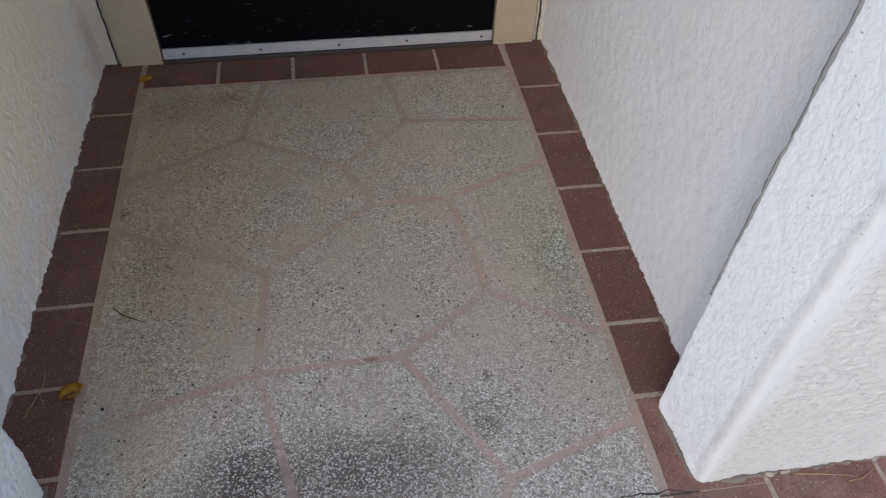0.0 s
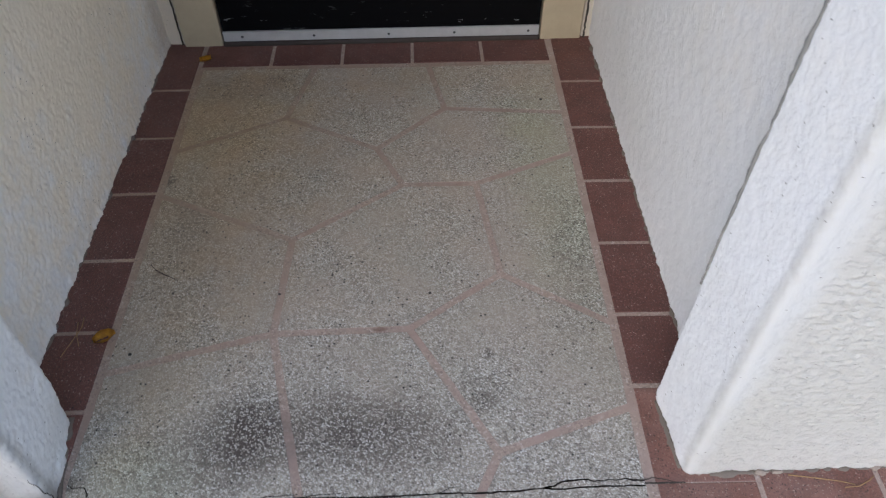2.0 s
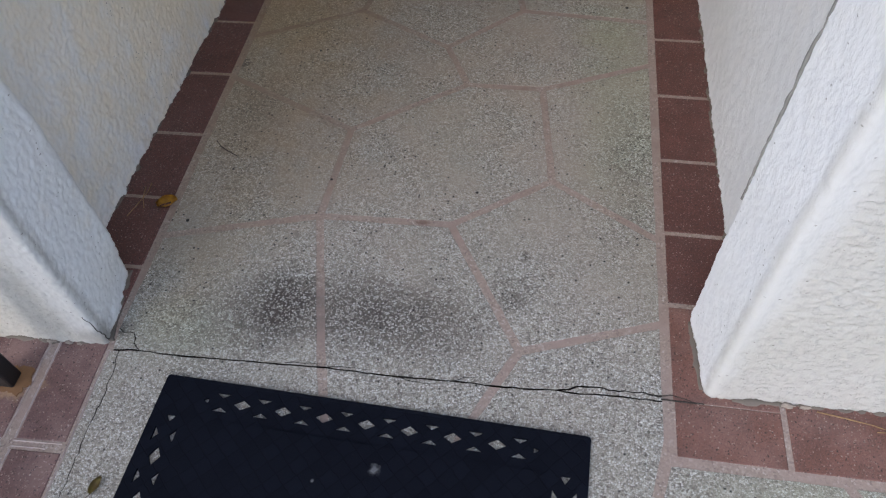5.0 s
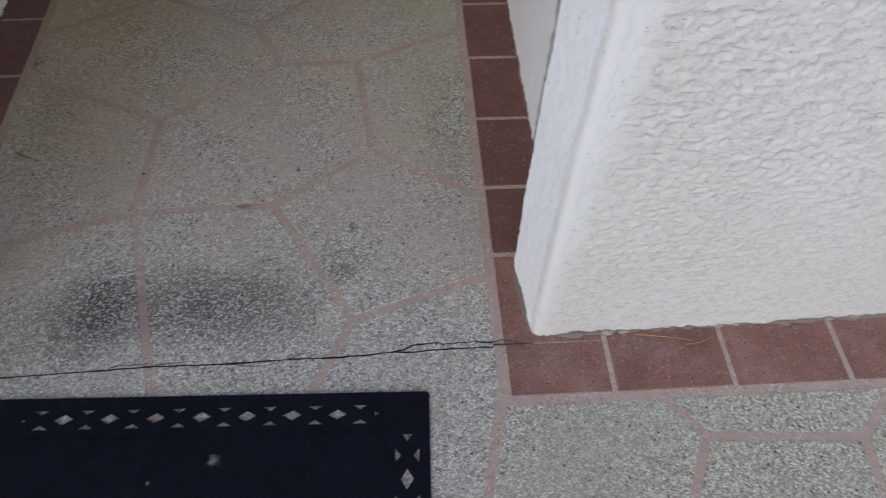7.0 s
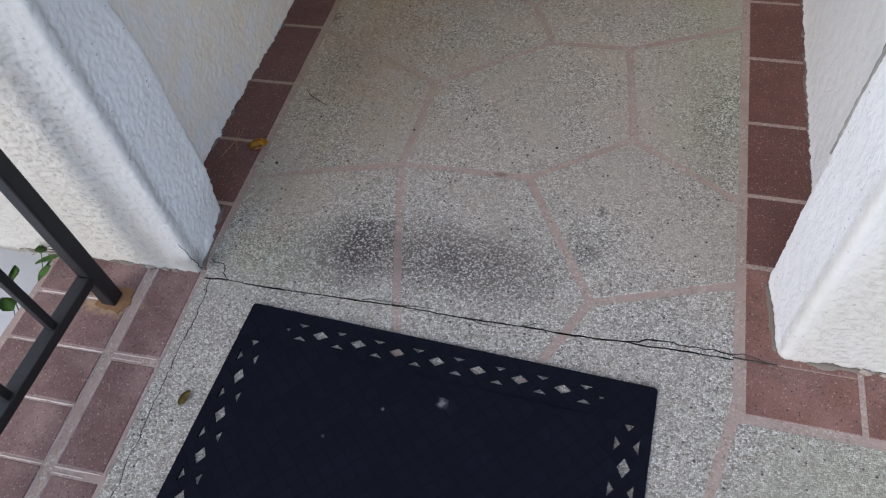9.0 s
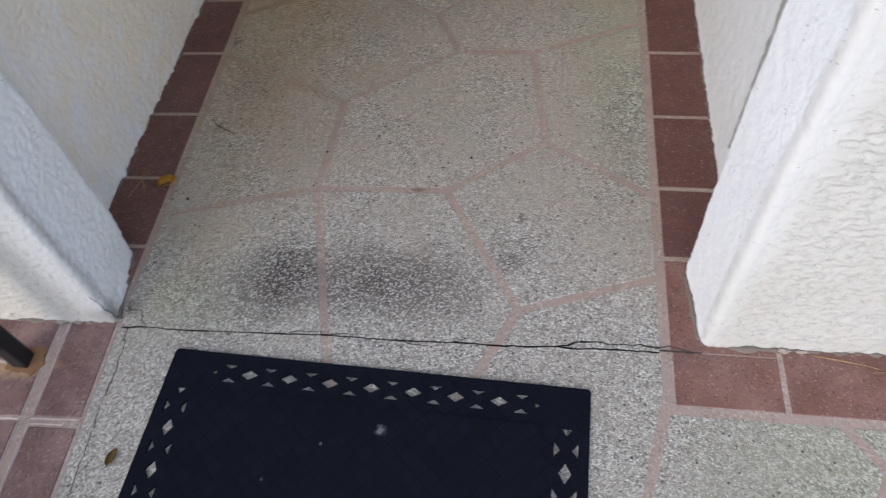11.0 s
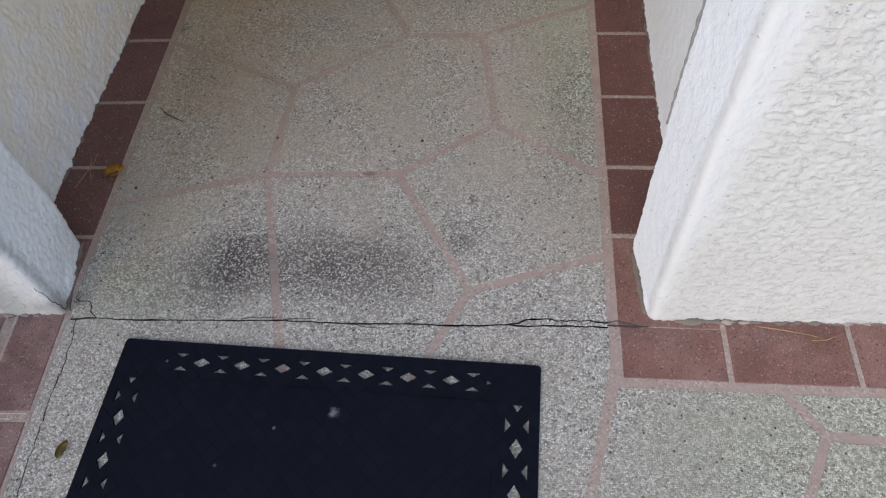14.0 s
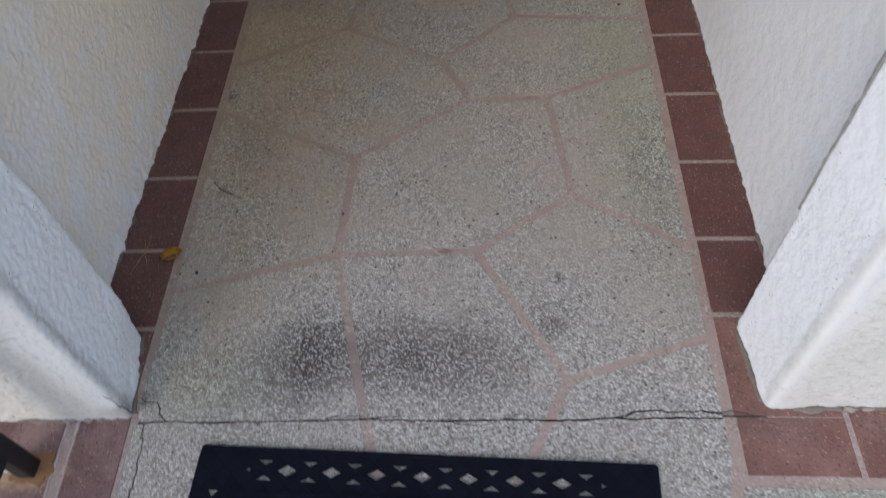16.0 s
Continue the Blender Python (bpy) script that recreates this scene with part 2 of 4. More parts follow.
def make_stucco(name, colour, dirty, streak):
    m, nt, b = material(name, 0.88)
    g = position(nt)
    col = mix(nt, ramp(nt, grain(nt, g, 3.0, 5.0, 0.6), [(0.35, 0.0), (0.70, 1.0)]), colour, tuple(c * k for c, k in zip(colour, (0.95, 0.945, 0.92))))
    col = mix(nt, ramp(nt, grain(nt, position(nt, (1, 1, 0.4)), 7.0, 6.0, 0.65), [(0.55, 0.0), (0.78, streak)]), col, dirty)
    col = mix(nt, ramp(nt, grain(nt, g, 120.0, 4.0, 0.7), [(0.70, 0.0), (0.78, 0.5)]), col, (0.25, 0.23, 0.20))
    splash = nt.nodes.new("ShaderNodeSeparateXYZ")
    nt.links.new(g, splash.inputs[0])
    up = calc(nt, "ADD", splash.outputs[2], calc(nt, "MULTIPLY", grain(nt, g, 45.0, 5.0, 0.7), 0.03))
    col = mix(nt, ramp(nt, up, [(0.011, 0.6), (0.021, 0.0)]), col, (0.28, 0.25, 0.21))
    # First patch paints warm light on the left recess wall; low ones are dirt.
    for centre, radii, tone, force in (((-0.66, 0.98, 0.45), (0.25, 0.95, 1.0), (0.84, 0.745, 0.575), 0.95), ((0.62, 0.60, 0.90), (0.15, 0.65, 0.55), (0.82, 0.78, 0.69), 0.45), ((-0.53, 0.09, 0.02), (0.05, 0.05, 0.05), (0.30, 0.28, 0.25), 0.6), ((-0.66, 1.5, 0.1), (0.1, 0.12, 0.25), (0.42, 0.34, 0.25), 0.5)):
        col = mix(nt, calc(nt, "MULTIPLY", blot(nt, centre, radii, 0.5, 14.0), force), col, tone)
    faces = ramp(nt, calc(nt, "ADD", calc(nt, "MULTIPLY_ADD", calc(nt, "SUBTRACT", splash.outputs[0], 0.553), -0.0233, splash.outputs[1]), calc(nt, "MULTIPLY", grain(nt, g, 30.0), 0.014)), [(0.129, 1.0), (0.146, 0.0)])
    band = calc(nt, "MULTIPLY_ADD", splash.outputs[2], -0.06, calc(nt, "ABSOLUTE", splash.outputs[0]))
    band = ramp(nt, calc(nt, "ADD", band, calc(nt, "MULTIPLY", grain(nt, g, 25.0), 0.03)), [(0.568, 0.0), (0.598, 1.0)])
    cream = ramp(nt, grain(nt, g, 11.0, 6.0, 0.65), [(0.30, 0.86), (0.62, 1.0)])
    # Front faces are darkened and warmed in colour to offset strong frontal light.
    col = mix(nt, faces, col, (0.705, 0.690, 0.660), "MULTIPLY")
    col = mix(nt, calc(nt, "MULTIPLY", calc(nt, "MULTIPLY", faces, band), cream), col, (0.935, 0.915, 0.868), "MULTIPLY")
    pits = ramp(nt, first(nt, cells(nt, position(nt, (1, 1, 1.6), 0.006, 120.0), 105.0)), [(0.0, 1.0), (0.07, 0.0)], "CONSTANT")
    pit = ramp(nt, cells(nt, position(nt, (1, 1, 1.6), 0.006, 120.0), 105.0, "F1", "Distance"), [(0.10, 0.75), (0.26, 0.0)])
    col = mix(nt, calc(nt, "MULTIPLY", pits, pit), col, (0.17, 0.155, 0.125))
    nt.links.new(col, b.inputs["Base Color"])
    dash = mix(nt, 0.4, ramp(nt, grain(nt, position(nt, (1, 1, 0.7)), 150.0, 4.0, 0.6), [(0.40, 0.0), (0.62, 1.0)]), grain(nt, g, 330.0, 4.0, 0.7))
    flakes = ramp(nt, grain(nt, position(nt, (0.85, 0.85, 1.6)), 74.0, 6.0, 0.60), [(0.37, 0.0), (0.46, 0.75), (0.60, 1.0)])
    lace = mix(nt, 0.48, flakes, grain(nt, g, 330.0, 4.0, 0.7))
    relief(nt, b, mix(nt, calc(nt, "MULTIPLY", faces, band), mix(nt, 0.78, dash, (0.5, 0.5, 0.5)), lace), 0.0031, 0.85)
    return m


def make_paint(name, colour, rough, wear=0.1, metal=0.0, scale=14.0):
    m, nt, b = material(name, rough, metal)
    g = position(nt)
    dark = tuple(c * 0.62 for c in colour)
    col = mix(nt, ramp(nt, grain(nt, g, scale, 6.0, 0.65), [(0.4, 0.0), (0.75, 1.0)]), colour, tuple(c * 0.88 for c in colour))
    col = mix(nt, ramp(nt, grain(nt, g, scale * 9, 4.0, 0.7), [(0.58, 0.0), (0.72, wear * 3)]), col, dark)
    nt.links.new(col, b.inputs["Base Color"])
    relief(nt, b, grain(nt, g, scale * 16, 3.0), 0.0006, 0.4)
    return m


def make_door():
    m, nt, b = material("black_door_paint", 0.6)
    b.inputs["Specular IOR Level"].default_value = 0.06
    g = position(nt, (1, 1, 1))
    scuff = ramp(nt, grain(nt, position(nt, (0.5, 1, 1.6)), 42.0, 5.0, 0.7), [(0.64, 0.0), (0.68, 0.9)])
    low = nt.nodes.new("ShaderNodeSeparateXYZ")
    nt.links.new(g, low.inputs[0])
    col = mix(nt, calc(nt, "MULTIPLY", scuff, ramp(nt, low.outputs[2], [(0.05, 1.0), (0.11, 0.12)])), (0.0028, 0.0028, 0.0032), (0.30, 0.30, 0.29))
    nt.links.new(col, b.inputs["Base Color"])
    relief(nt, b, grain(nt, g, 90.0, 4.0), 0.0008, 0.35)
    return m


def make_rubber():
    m, nt, b = material("black_rubber", 0.8)
    b.inputs["Specular IOR Level"].default_value = 0.06
    g = position(nt)
    dust = ramp(nt, grain(nt, g, 260.0, 4.0, 0.7), [(0.64, 0.0), (0.74, 0.35)])
    col = mix(nt, dust, (0.0034, 0.0040, 0.0072), (0.040, 0.040, 0.045))
    for centre, r in (((0.018, -0.088, 0.01), 0.012), ((-0.079, -0.119, 0.01), 0.004), ((-0.164, -0.186, 0.01), 0.004)):
        col = mix(nt, calc(nt, "MULTIPLY", blot(nt, centre, (r, r, 1), 0.6, 160.0), 0.4), col, (0.42, 0.42, 0.42))
    turned = nt.nodes.new("ShaderNodeMapping")
    turned.inputs["Rotation"].default_value = (0, 0, radians(43))
    nt.links.new(position(nt, (1, 1, 1), 0.008, 45.0), turned.inputs["Vector"])
    check = nt.nodes.new("ShaderNodeTexBrick")
    check.offset = 0.0
    for key, value in (("Scale", 1.0), ("Mortar Size", 0.0016), ("Mortar Smooth", 1.0), ("Brick Width", 0.025), ("Row Height", 0.025), ("Color1", (1, 1, 1, 1)), ("Color2", (0.45, 0.45, 0.45, 1)), ("Mortar", (0, 0, 0, 1))):
        check.inputs[key].default_value = value
    nt.links.new(turned.outputs[0], check.inputs["Vector"])
    weave = check.outputs["Color"]
    col = mix(nt, calc(nt, "MULTIPLY", first(nt, weave), 0.6), col, (0.0082, 0.0098, 0.0165))
    nt.links.new(col, b.inputs["Base Color"])
    relief(nt, b, mix(nt, 0.55, weave, grain(nt, g, 420.0, 3.0)), 0.0014, 0.6)
    return m


def make_leaf(name, a, c):
    m, nt, b = material(name, 0.6)
    g = position(nt)
    nt.links.new(mix(nt, ramp(nt, grain(nt, g, 90.0, 5.0), [(0.35, 0.0), (0.65, 1.0)]), a, c), b.inputs["Base Color"])
    return m


AGGREGATE, GROUT = make_aggregate(), make_grout()
TILE = make_tile("red_clay_tile", [(0.118, 0.044, 0.033), (0.133, 0.052, 0.039), (0.148, 0.060, 0.046), (0.088, 0.037, 0.029)], 0.06)
TILE_WORN = make_tile("weathered_clay_tile", [(0.175, 0.077, 0.055), (0.205, 0.095, 0.068), (0.215, 0.105, 0.080), (0.115, 0.053, 0.038)], 0.24)
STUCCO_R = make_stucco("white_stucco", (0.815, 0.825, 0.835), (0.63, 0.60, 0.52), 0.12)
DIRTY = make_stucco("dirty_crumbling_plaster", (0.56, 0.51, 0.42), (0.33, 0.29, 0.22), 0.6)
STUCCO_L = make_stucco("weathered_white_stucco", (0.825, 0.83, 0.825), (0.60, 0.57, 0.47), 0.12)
CREAM = make_paint("cream_trim_paint", (0.40, 0.335, 0.225), 0.5, 0.12)
CEILING = make_paint("ceiling_paint", (0.80, 0.78, 0.73), 0.8, 0.05)
ROOFING = make_paint("brown_roofing", (0.20, 0.15, 0.12), 0.9, 0.2)
SWEEP = make_paint("dull_aluminium", (0.5, 0.5, 0.49), 0.42, 0.2, 0.35, 30.0)
SILL = make_paint("dark_wood_sill", (0.035, 0.026, 0.021), 0.7, 0.3, 0.0, 30.0)
IRON = make_paint("black_iron_paint", (0.006, 0.006, 0.008), 0.5, 0.1, 0.0, 40.0)
STEEL = make_paint("dark_screw_steel", (0.08, 0.08, 0.08), 0.5, 0.2, 0.6, 60.0)
SEAM = make_paint("grey_dirt_mortar", (0.17, 0.142, 0.115), 0.95, 0.3, 0.0, 60.0)
CONCRETE = make_paint("pale_concrete", (0.56, 0.56, 0.55), 0.9, 0.12, 0.0, 2.0)
STONE_DARK = make_paint("dark_grit", (0.03, 0.026, 0.022), 0.8, 0.1, 0.0, 60.0)
CRACK = make_paint("dark_crack_dirt", (0.045, 0.038, 0.03), 0.95, 0.2, 0.0, 60.0)
DOOR, RUBBER = make_door(), make_rubber()
YELLOW = make_leaf("yellow_leaf", (0.66, 0.37, 0.02), (0.42, 0.20, 0.02))
OLIVE = make_leaf("dry_olive_leaf", (0.27, 0.21, 0.05), (0.17, 0.11, 0.03))
GREEN = make_leaf("green_leaf", (0.10, 0.20, 0.03), (0.06, 0.12, 0.02))
STRAW = make_leaf("dry_straw", (0.36, 0.23, 0.09), (0.24, 0.14, 0.06))
TWIG = make_leaf("brown_twig", (0.10, 0.065, 0.045), (0.07, 0.045, 0.03))


# ---- mesh helpers ----
def mesh_object(name, bm, mat, parent=None, smooth=False):
    me = bpy.data.meshes.new(name)
    bm.to_mesh(me)
    bm.free()
    me.materials.append(mat)
    if smooth:
        for p in me.polygons:
            p.use_smooth = True
    ob = new(name, me)
    ob.parent = parent
    return ob


def part(name, bm, mat, parent, label="", smooth=False):
    ob = mesh_object(name, bm, mat, parent, smooth)
    return tagged(ob, label) if label else ob


def thing(name, label, category, group="", kind=""):
    ob = new(name)
    return tagged(ob, label, category, group, kind)


def box(x0, y0, z0, x1, y1, z1, bevel=0.0, segments=2):
    bm = bmesh.new()
    bmesh.ops.create_cube(bm, size=1.0)
    for v in bm.verts:
        v.co = Vector((x0 + (v.co.x + 0.5) * (x1 - x0), y0 + (v.co.y + 0.5) * (y1 - y0), z0 + (v.co.z + 0.5) * (z1 - z0)))
    if bevel:
        bmesh.ops.bevel(bm, geom=bm.edges[:], offset=bevel, segments=segments, affect="EDGES", profile=0.5)
    return bm


def tube(points, radius, sides=8, taper=1.0):
    """A round bar or stem along points, with closed ends."""
    bm = bmesh.new()
    pts, rings = [Vector(p) for p in points], []
    for i, p in enumerate(pts):
        d = (pts[min(i + 1, len(pts) - 1)] - pts[max(i - 1, 0)]).normalized()
        a = d.orthogonal().normalized()
        c = d.cross(a)
        r = radius * (1 + (taper - 1) * i / (len(pts) - 1))
        rings.append([bm.verts.new(p + r * (math.cos(k) * a + math.sin(k) * c)) for k in np.linspace(0, 2 * math.pi, sides, endpoint=False)])
    for u, w in zip(rings, rings[1:]):
        for k in range(sides):
            bm.faces.new((u[k], u[(k + 1) % sides], w[(k + 1) % sides], w[k]))
    bm.faces.new(rings[0][::-1])
    bm.faces.new(rings[-1])
    bmesh.ops.recalc_face_normals(bm, faces=bm.faces[:])
    return bm


def inset(poly):
    """poly: corners (x, y, w), counter-clockwise; each side is moved inwards by the w of its first corner."""
    n, out = len(poly), []
    lines = []
    for i in range(n):
        a, c = Vector(poly[i][:2]), Vector(poly[(i + 1) % n][:2])
        d = (c - a).normalized()
        nrm = Vector((-d.y, d.x))
        lines.append((a + nrm * poly[i][2], d, nrm, poly[i][2]))
    for i in range(n):
        (p, d, pn, pw), (q, e, qn, qw) = lines[i - 1], lines[i]
        cross = d.x * e.y - d.y * e.x
        if abs(cross) < 0.12:
            out.append(Vector(poly[i][:2]) + (pn + qn).normalized() * max(pw, qw))
        else:
            s = ((q.x - p.x) * e.y - (q.y - p.y) * e.x) / cross
            out.append(p + d * s)
    worn = []
    for a, c in zip(out, out[1:] + out[:1]):
        k = max(1, min(24, int((c - a).length / 0.022)))
        for j in range(k):
            q = a + (c - a) * (j / k)
            worn.append(q + (Vector((noise.noise(Vector((q.x * 55, q.y * 55, 1))), noise.noise(Vector((q.x * 55, q.y * 55, 7))))) * 0.0018 if j else Vector((0, 0))))
    return worn


def slab(outline, z0, z1, holes=(), chamfer=0.0):
    """A flat plate with straight sides, and holes through it."""
    loops = [[Vector((p[0], p[1], 0)) for p in outline]] + [[Vector((p[0], p[1], 0)) for p in h] for h in holes]
    bm = bmesh.new()
    flat = [p for lp in loops for p in lp]
    top = [bm.verts.new((p.x, p.y, z1)) for p in flat]
    bottom = [bm.verts.new((p.x, p.y, z0)) for p in flat]
    for a, b, c in tessellate_polygon(loops):
        if len({a, b, c}) == 3:
            for ring in ((top[a], top[b], top[c]), (bottom[c], bottom[b], bottom[a])):
                if not bm.faces.get(ring):
                    bm.faces.new(ring)
    at = 0
    for lp in loops:
        n = len(lp)
        for k in range(n):
            i, j = at + k, at + (k + 1) % n
            bm.faces.new((bottom[i], bottom[j], top[j], top[i]))
        at += n
    bmesh.ops.recalc_face_normals(bm, faces=bm.faces[:])
    return bm


def stucco(p, lace, dash=0.0007):
    """Height of the plaster's relief at a place; lace: how far the coarse trowelled coat covers the fine dash coat."""
    h = 0.002 * noise.noise(p * 6) + 0.0010 * noise.noise(p * 37)
    if lace > 0:
        q = Vector((p.x * 66, p.y * 66, p.z * 112))
        f = noise.fractal(q, 0.75, 2.2, 4)
        k = min(1.0, max(0.0, (f + 0.25) / 0.22))
        h += lace * min(1.35, 0.5 + p.z * 1.6) * (0.0017 * k * k * (3 - 2 * k) + 0.0010 * noise.fractal(p * 160, 0.6, 2.2, 2))
    if lace < 1:
        h += (1 - lace) * dash * noise.fractal(Vector((p.x * 110, p.y * 110, p.z * 100)), 0.7, 2.1, 3)
    return h


def coat(d, p):
    """1 well past a corner, 0 on it, with an uneven border."""
    return min(1.0, max(0.0, d / 0.03 + 0.8 * noise.noise(p * 30)))


def plan_points(corners, step):
    """corners: (x, y, radius, fine). Points and outward normals along the plan, with rounded corners. The wall lies to the left."""
    pts, n = [], len(corners)
    for i, (x, y, r, fine) in enumerate(corners):
        p, a, c = Vector((x, y)), Vector(corners[i - 1][:2]), Vector(corners[(i + 1) % n][:2])
        if r and 0 < i < n - 1:
            s, e = p + (a - p).normalized() * r, p + (c - p).normalized() * r
            pts += [((1 - u) ** 2 * s + 2 * u * (1 - u) * p + u * u * e, fine) for u in (0.0, 0.17, 0.33, 0.5, 0.67, 0.83, 1.0)]
        else:
            pts.append((p, fine))
    out = []
    for (p, f), (q, g) in zip(pts, pts[1:]):
        d = (q - p).length
        k = max(1, int(d / (step if f else 0.25)))
        out += [p + (q - p) * (j / k) for j in range(k)]
    out.append(pts[-1][0])
    return out


ARRISES = [Vector((0.553, 0.113)), Vector((-0.524, 0.082)), Vector((0.537, 0.274)), Vector((-0.555, 0.252))]


def wall(name, corners, heights, mat, relief_at, label, step=0.003, dash=0.0007, lean=None, ragged=0.0034):
    """An upright plastered wall along a plan, with its relief in the mesh; the back closes it to a solid."""
    pts = plan_points(corners, step)
    n = len(pts)
    bm = bmesh.new()
    rows = []
    for z in heights:
        row = []
        for i, p in enumerate(pts):
            d = (pts[min(i + 1, n - 1)] - pts[max(i - 1, 0)]).normalized()
            nrm = Vector((d.y, -d.x, 0))
            at = Vector((p.x, p.y, z))
            h = stucco(at, relief_at(at), dash)
            edge = min((p - a).length for a in ARRISES)
            if edge < 0.032:
                h += 0.0011 * (1 - edge / 0.032) * noise.fractal(at * 74, 0.6, 2.3, 4)
            if z < 0.05:
                h += ragged * (1 - max(0.0, z) / 0.05) * noise.fractal(Vector((p.x * 23, p.y * 23, z * 30)), 0.5, 2.6, 4)
                if p.y > 0.3:
                    h += ragged * (1 - max(0.0, z) / 0.05) * max(0.0, noise.fractal(Vector((p.y * 41, p.x, 4)), 0.5, 2.7, 3)) * 0.9
            row.append(bm.verts.new(at + nrm * h + (lean(at) if lean else Vector())))
        rows.append(row)
    for u, w in zip(rows, rows[1:]):
        for k in range(n - 1):
            bm.faces.new((u[k], u[k + 1], w[k + 1], w[k]))
        bm.faces.new((u[n - 1], u[0], w[0], w[n - 1]))
    bm.faces.new(rows[0][::-1])
    bm.faces.new(rows[-1])
    ob = mesh_object(name, bm, mat, smooth=True)
    return tagged(ob, label, "wall", kind="structure")


# ---- walls ----
LOW = [-0.012 + 0.003 * k for k in range(300)]
HEIGHTS = LOW + [LOW[-1] + 0.05 * k for k in range(1, 54)]
TOP = HEIGHTS[-1]


right_plan = [(0.620, 1.62, 0, True), (0.620, 0.285, 0.02, True), (0.537, 0.274, 0.007, True), (0.553, 0.113, 0.017, True), (1.45, 0.134, 0, False), (3.4, 0.14, 0, False), (3.4, 1.62, 0, False)]


def jamb_lean(p):
    """The hand-plastered jamb leans back a little higher up, unevenly."""
    if p.x > 0.60 or p.y > 0.30:
        return Vector()
    k = min(1.0, max(0.0, (p.z - 0.35) / 0.45))
    return Vector((0.009 * k * k * (3 - 2 * k) + 0.0022 * noise.noise(Vector((0, 0, p.z * 9))), 0, 0)) * min(1.0, (0.60 - p.x) / 0.04)


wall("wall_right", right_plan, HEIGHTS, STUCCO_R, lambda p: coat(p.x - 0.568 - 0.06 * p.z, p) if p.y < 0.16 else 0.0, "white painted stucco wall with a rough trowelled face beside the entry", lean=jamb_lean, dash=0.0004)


def ease(v):
    v = min(1.0, max(0.0, v))
    return v * v * (3 - 2 * v)


def left_lean(p):
    """The back edge of this jamb bulges into the entry at knee height and falls away above."""
    if p.y > 0.30 or p.y < 0.10 or p.x < -0.64:
        return Vector()
    w = min(1.0, (p.y - 0.10) / 0.14) * min(1.0, (p.x + 0.64) / 0.06)
    return Vector((w * (0.015 * ease((p.z - 0.02) / 0.12) - 0.034 * ease((p.z - 0.38) / 0.24)), 0, 0))


left_plan = [(-3.4, 1.62, 0, False), (-3.4, 0.06, 0, False), (-0.95, 0.068, 0, True), (-0.524, 0.082, 0.015, True), (-0.555, 0.252, 0.016, True), (-0.652, 0.262, 0.02, True), (-0.676, 1.62, 0, False)]
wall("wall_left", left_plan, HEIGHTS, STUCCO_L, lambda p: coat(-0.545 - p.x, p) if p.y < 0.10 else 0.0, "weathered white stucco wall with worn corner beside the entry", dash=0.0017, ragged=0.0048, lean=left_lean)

# the wall round the door, and what closes the place above
bm = box(-3.4, 1.625, -0.012, -0.63, 1.80, TOP)
tagged(mesh_object("wall_back_1", bm, STUCCO_L), "plain white stucco wall behind the entry", "wall", kind="structure")
bm = box(0.60, 1.625, -0.012, 3.4, 1.80, TOP)
tagged(mesh_object("wall_back_2", bm, STUCCO_R), "plain white stucco wall behind the entry", "wall", kind="structure")
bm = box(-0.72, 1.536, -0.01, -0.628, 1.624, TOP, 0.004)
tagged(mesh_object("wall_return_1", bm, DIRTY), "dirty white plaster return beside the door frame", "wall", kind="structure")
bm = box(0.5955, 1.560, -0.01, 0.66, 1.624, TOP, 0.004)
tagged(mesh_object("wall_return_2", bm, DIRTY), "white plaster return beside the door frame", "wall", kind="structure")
bm = box(-0.63, 1.625, 2.12, 0.60, 1.80, TOP)
tagged(mesh_object("wall_over_door", bm, STUCCO_R), "white stucco wall above the entry door", "wall", kind="structure")
# Ceiling, roof and rear wall are unseen, added to limit the light.
bm = box(-0.675, 0.06, 3.02, 0.64, 1.625, 3.14)
tagged(mesh_object("ceiling", bm, CEILING), "unseen plain ceiling added over the entry recess to limit light", "ceiling", kind="structure")
bm = box(-3.6, 0.02, TOP, 3.6, 6.0, TOP + 0.2, 0.02)
tagged(mesh_object("roof", bm, ROOFING), "unseen brown flat roof added over the house to block light", "roof", kind="structure")
bm = box(-3.4, 5.8, -0.45, 3.4, 6.0, TOP)
tagged(mesh_object("wall_rear", bm, STUCCO_R), "unseen white stucco wall added at the far side to block light", "wall", kind="structure")

# ---- ground ----
bm = bmesh.new()
bmesh.ops.create_grid(bm, x_segments=8, y_segments=8, size=400.0)
ground = mesh_object("ground", bm, CONCRETE)
ground.location = (0, 0, -0.42)
tagged(ground, "pale concrete ground below the raised porch", "ground", kind="structure")

# ---- floor: mortar bed, with tiles and paving slabs set in it ----
bm = slab([(-0.855, -1.6), (3.4, -1.6), (3.4, 1.64), (-0.855, 1.64)], -0.41, -0.0008)
floor = mesh_object("floor", bm, GROUT)
tagged(floor, "raised porch floor of mortar, clay tiles and aggregate slabs", "floor", kind="structure")

# ---- door ----
SLOPE = 0.023
turn = math.atan(SLOPE)
DOOR_POSE = pose(-0.02, 1.535, 0, 0, 0, math.degrees(turn))
door_frame = thing("door_frame", "cream painted wooden door frame standing on the tiles", "door frame", kind="structure")
door_frame.matrix_world = DOOR_POSE
part("jamb", box(-0.604, 0.0, -0.002, -0.488, 0.12, 2.10, 0.004), CREAM, door_frame)
part("jamb", box(0.486, 0.0, -0.002, 0.612, 0.12, 2.10, 0.004), CREAM, door_frame)
part("head", box(-0.604, 0.002, 2.101, 0.612, 0.12, 2.20, 0.004), CREAM, door_frame)
part("stop", box(-0.487, 0.06, 0.03, -0.470, 0.12, 2.10, 0.003), CREAM, door_frame)
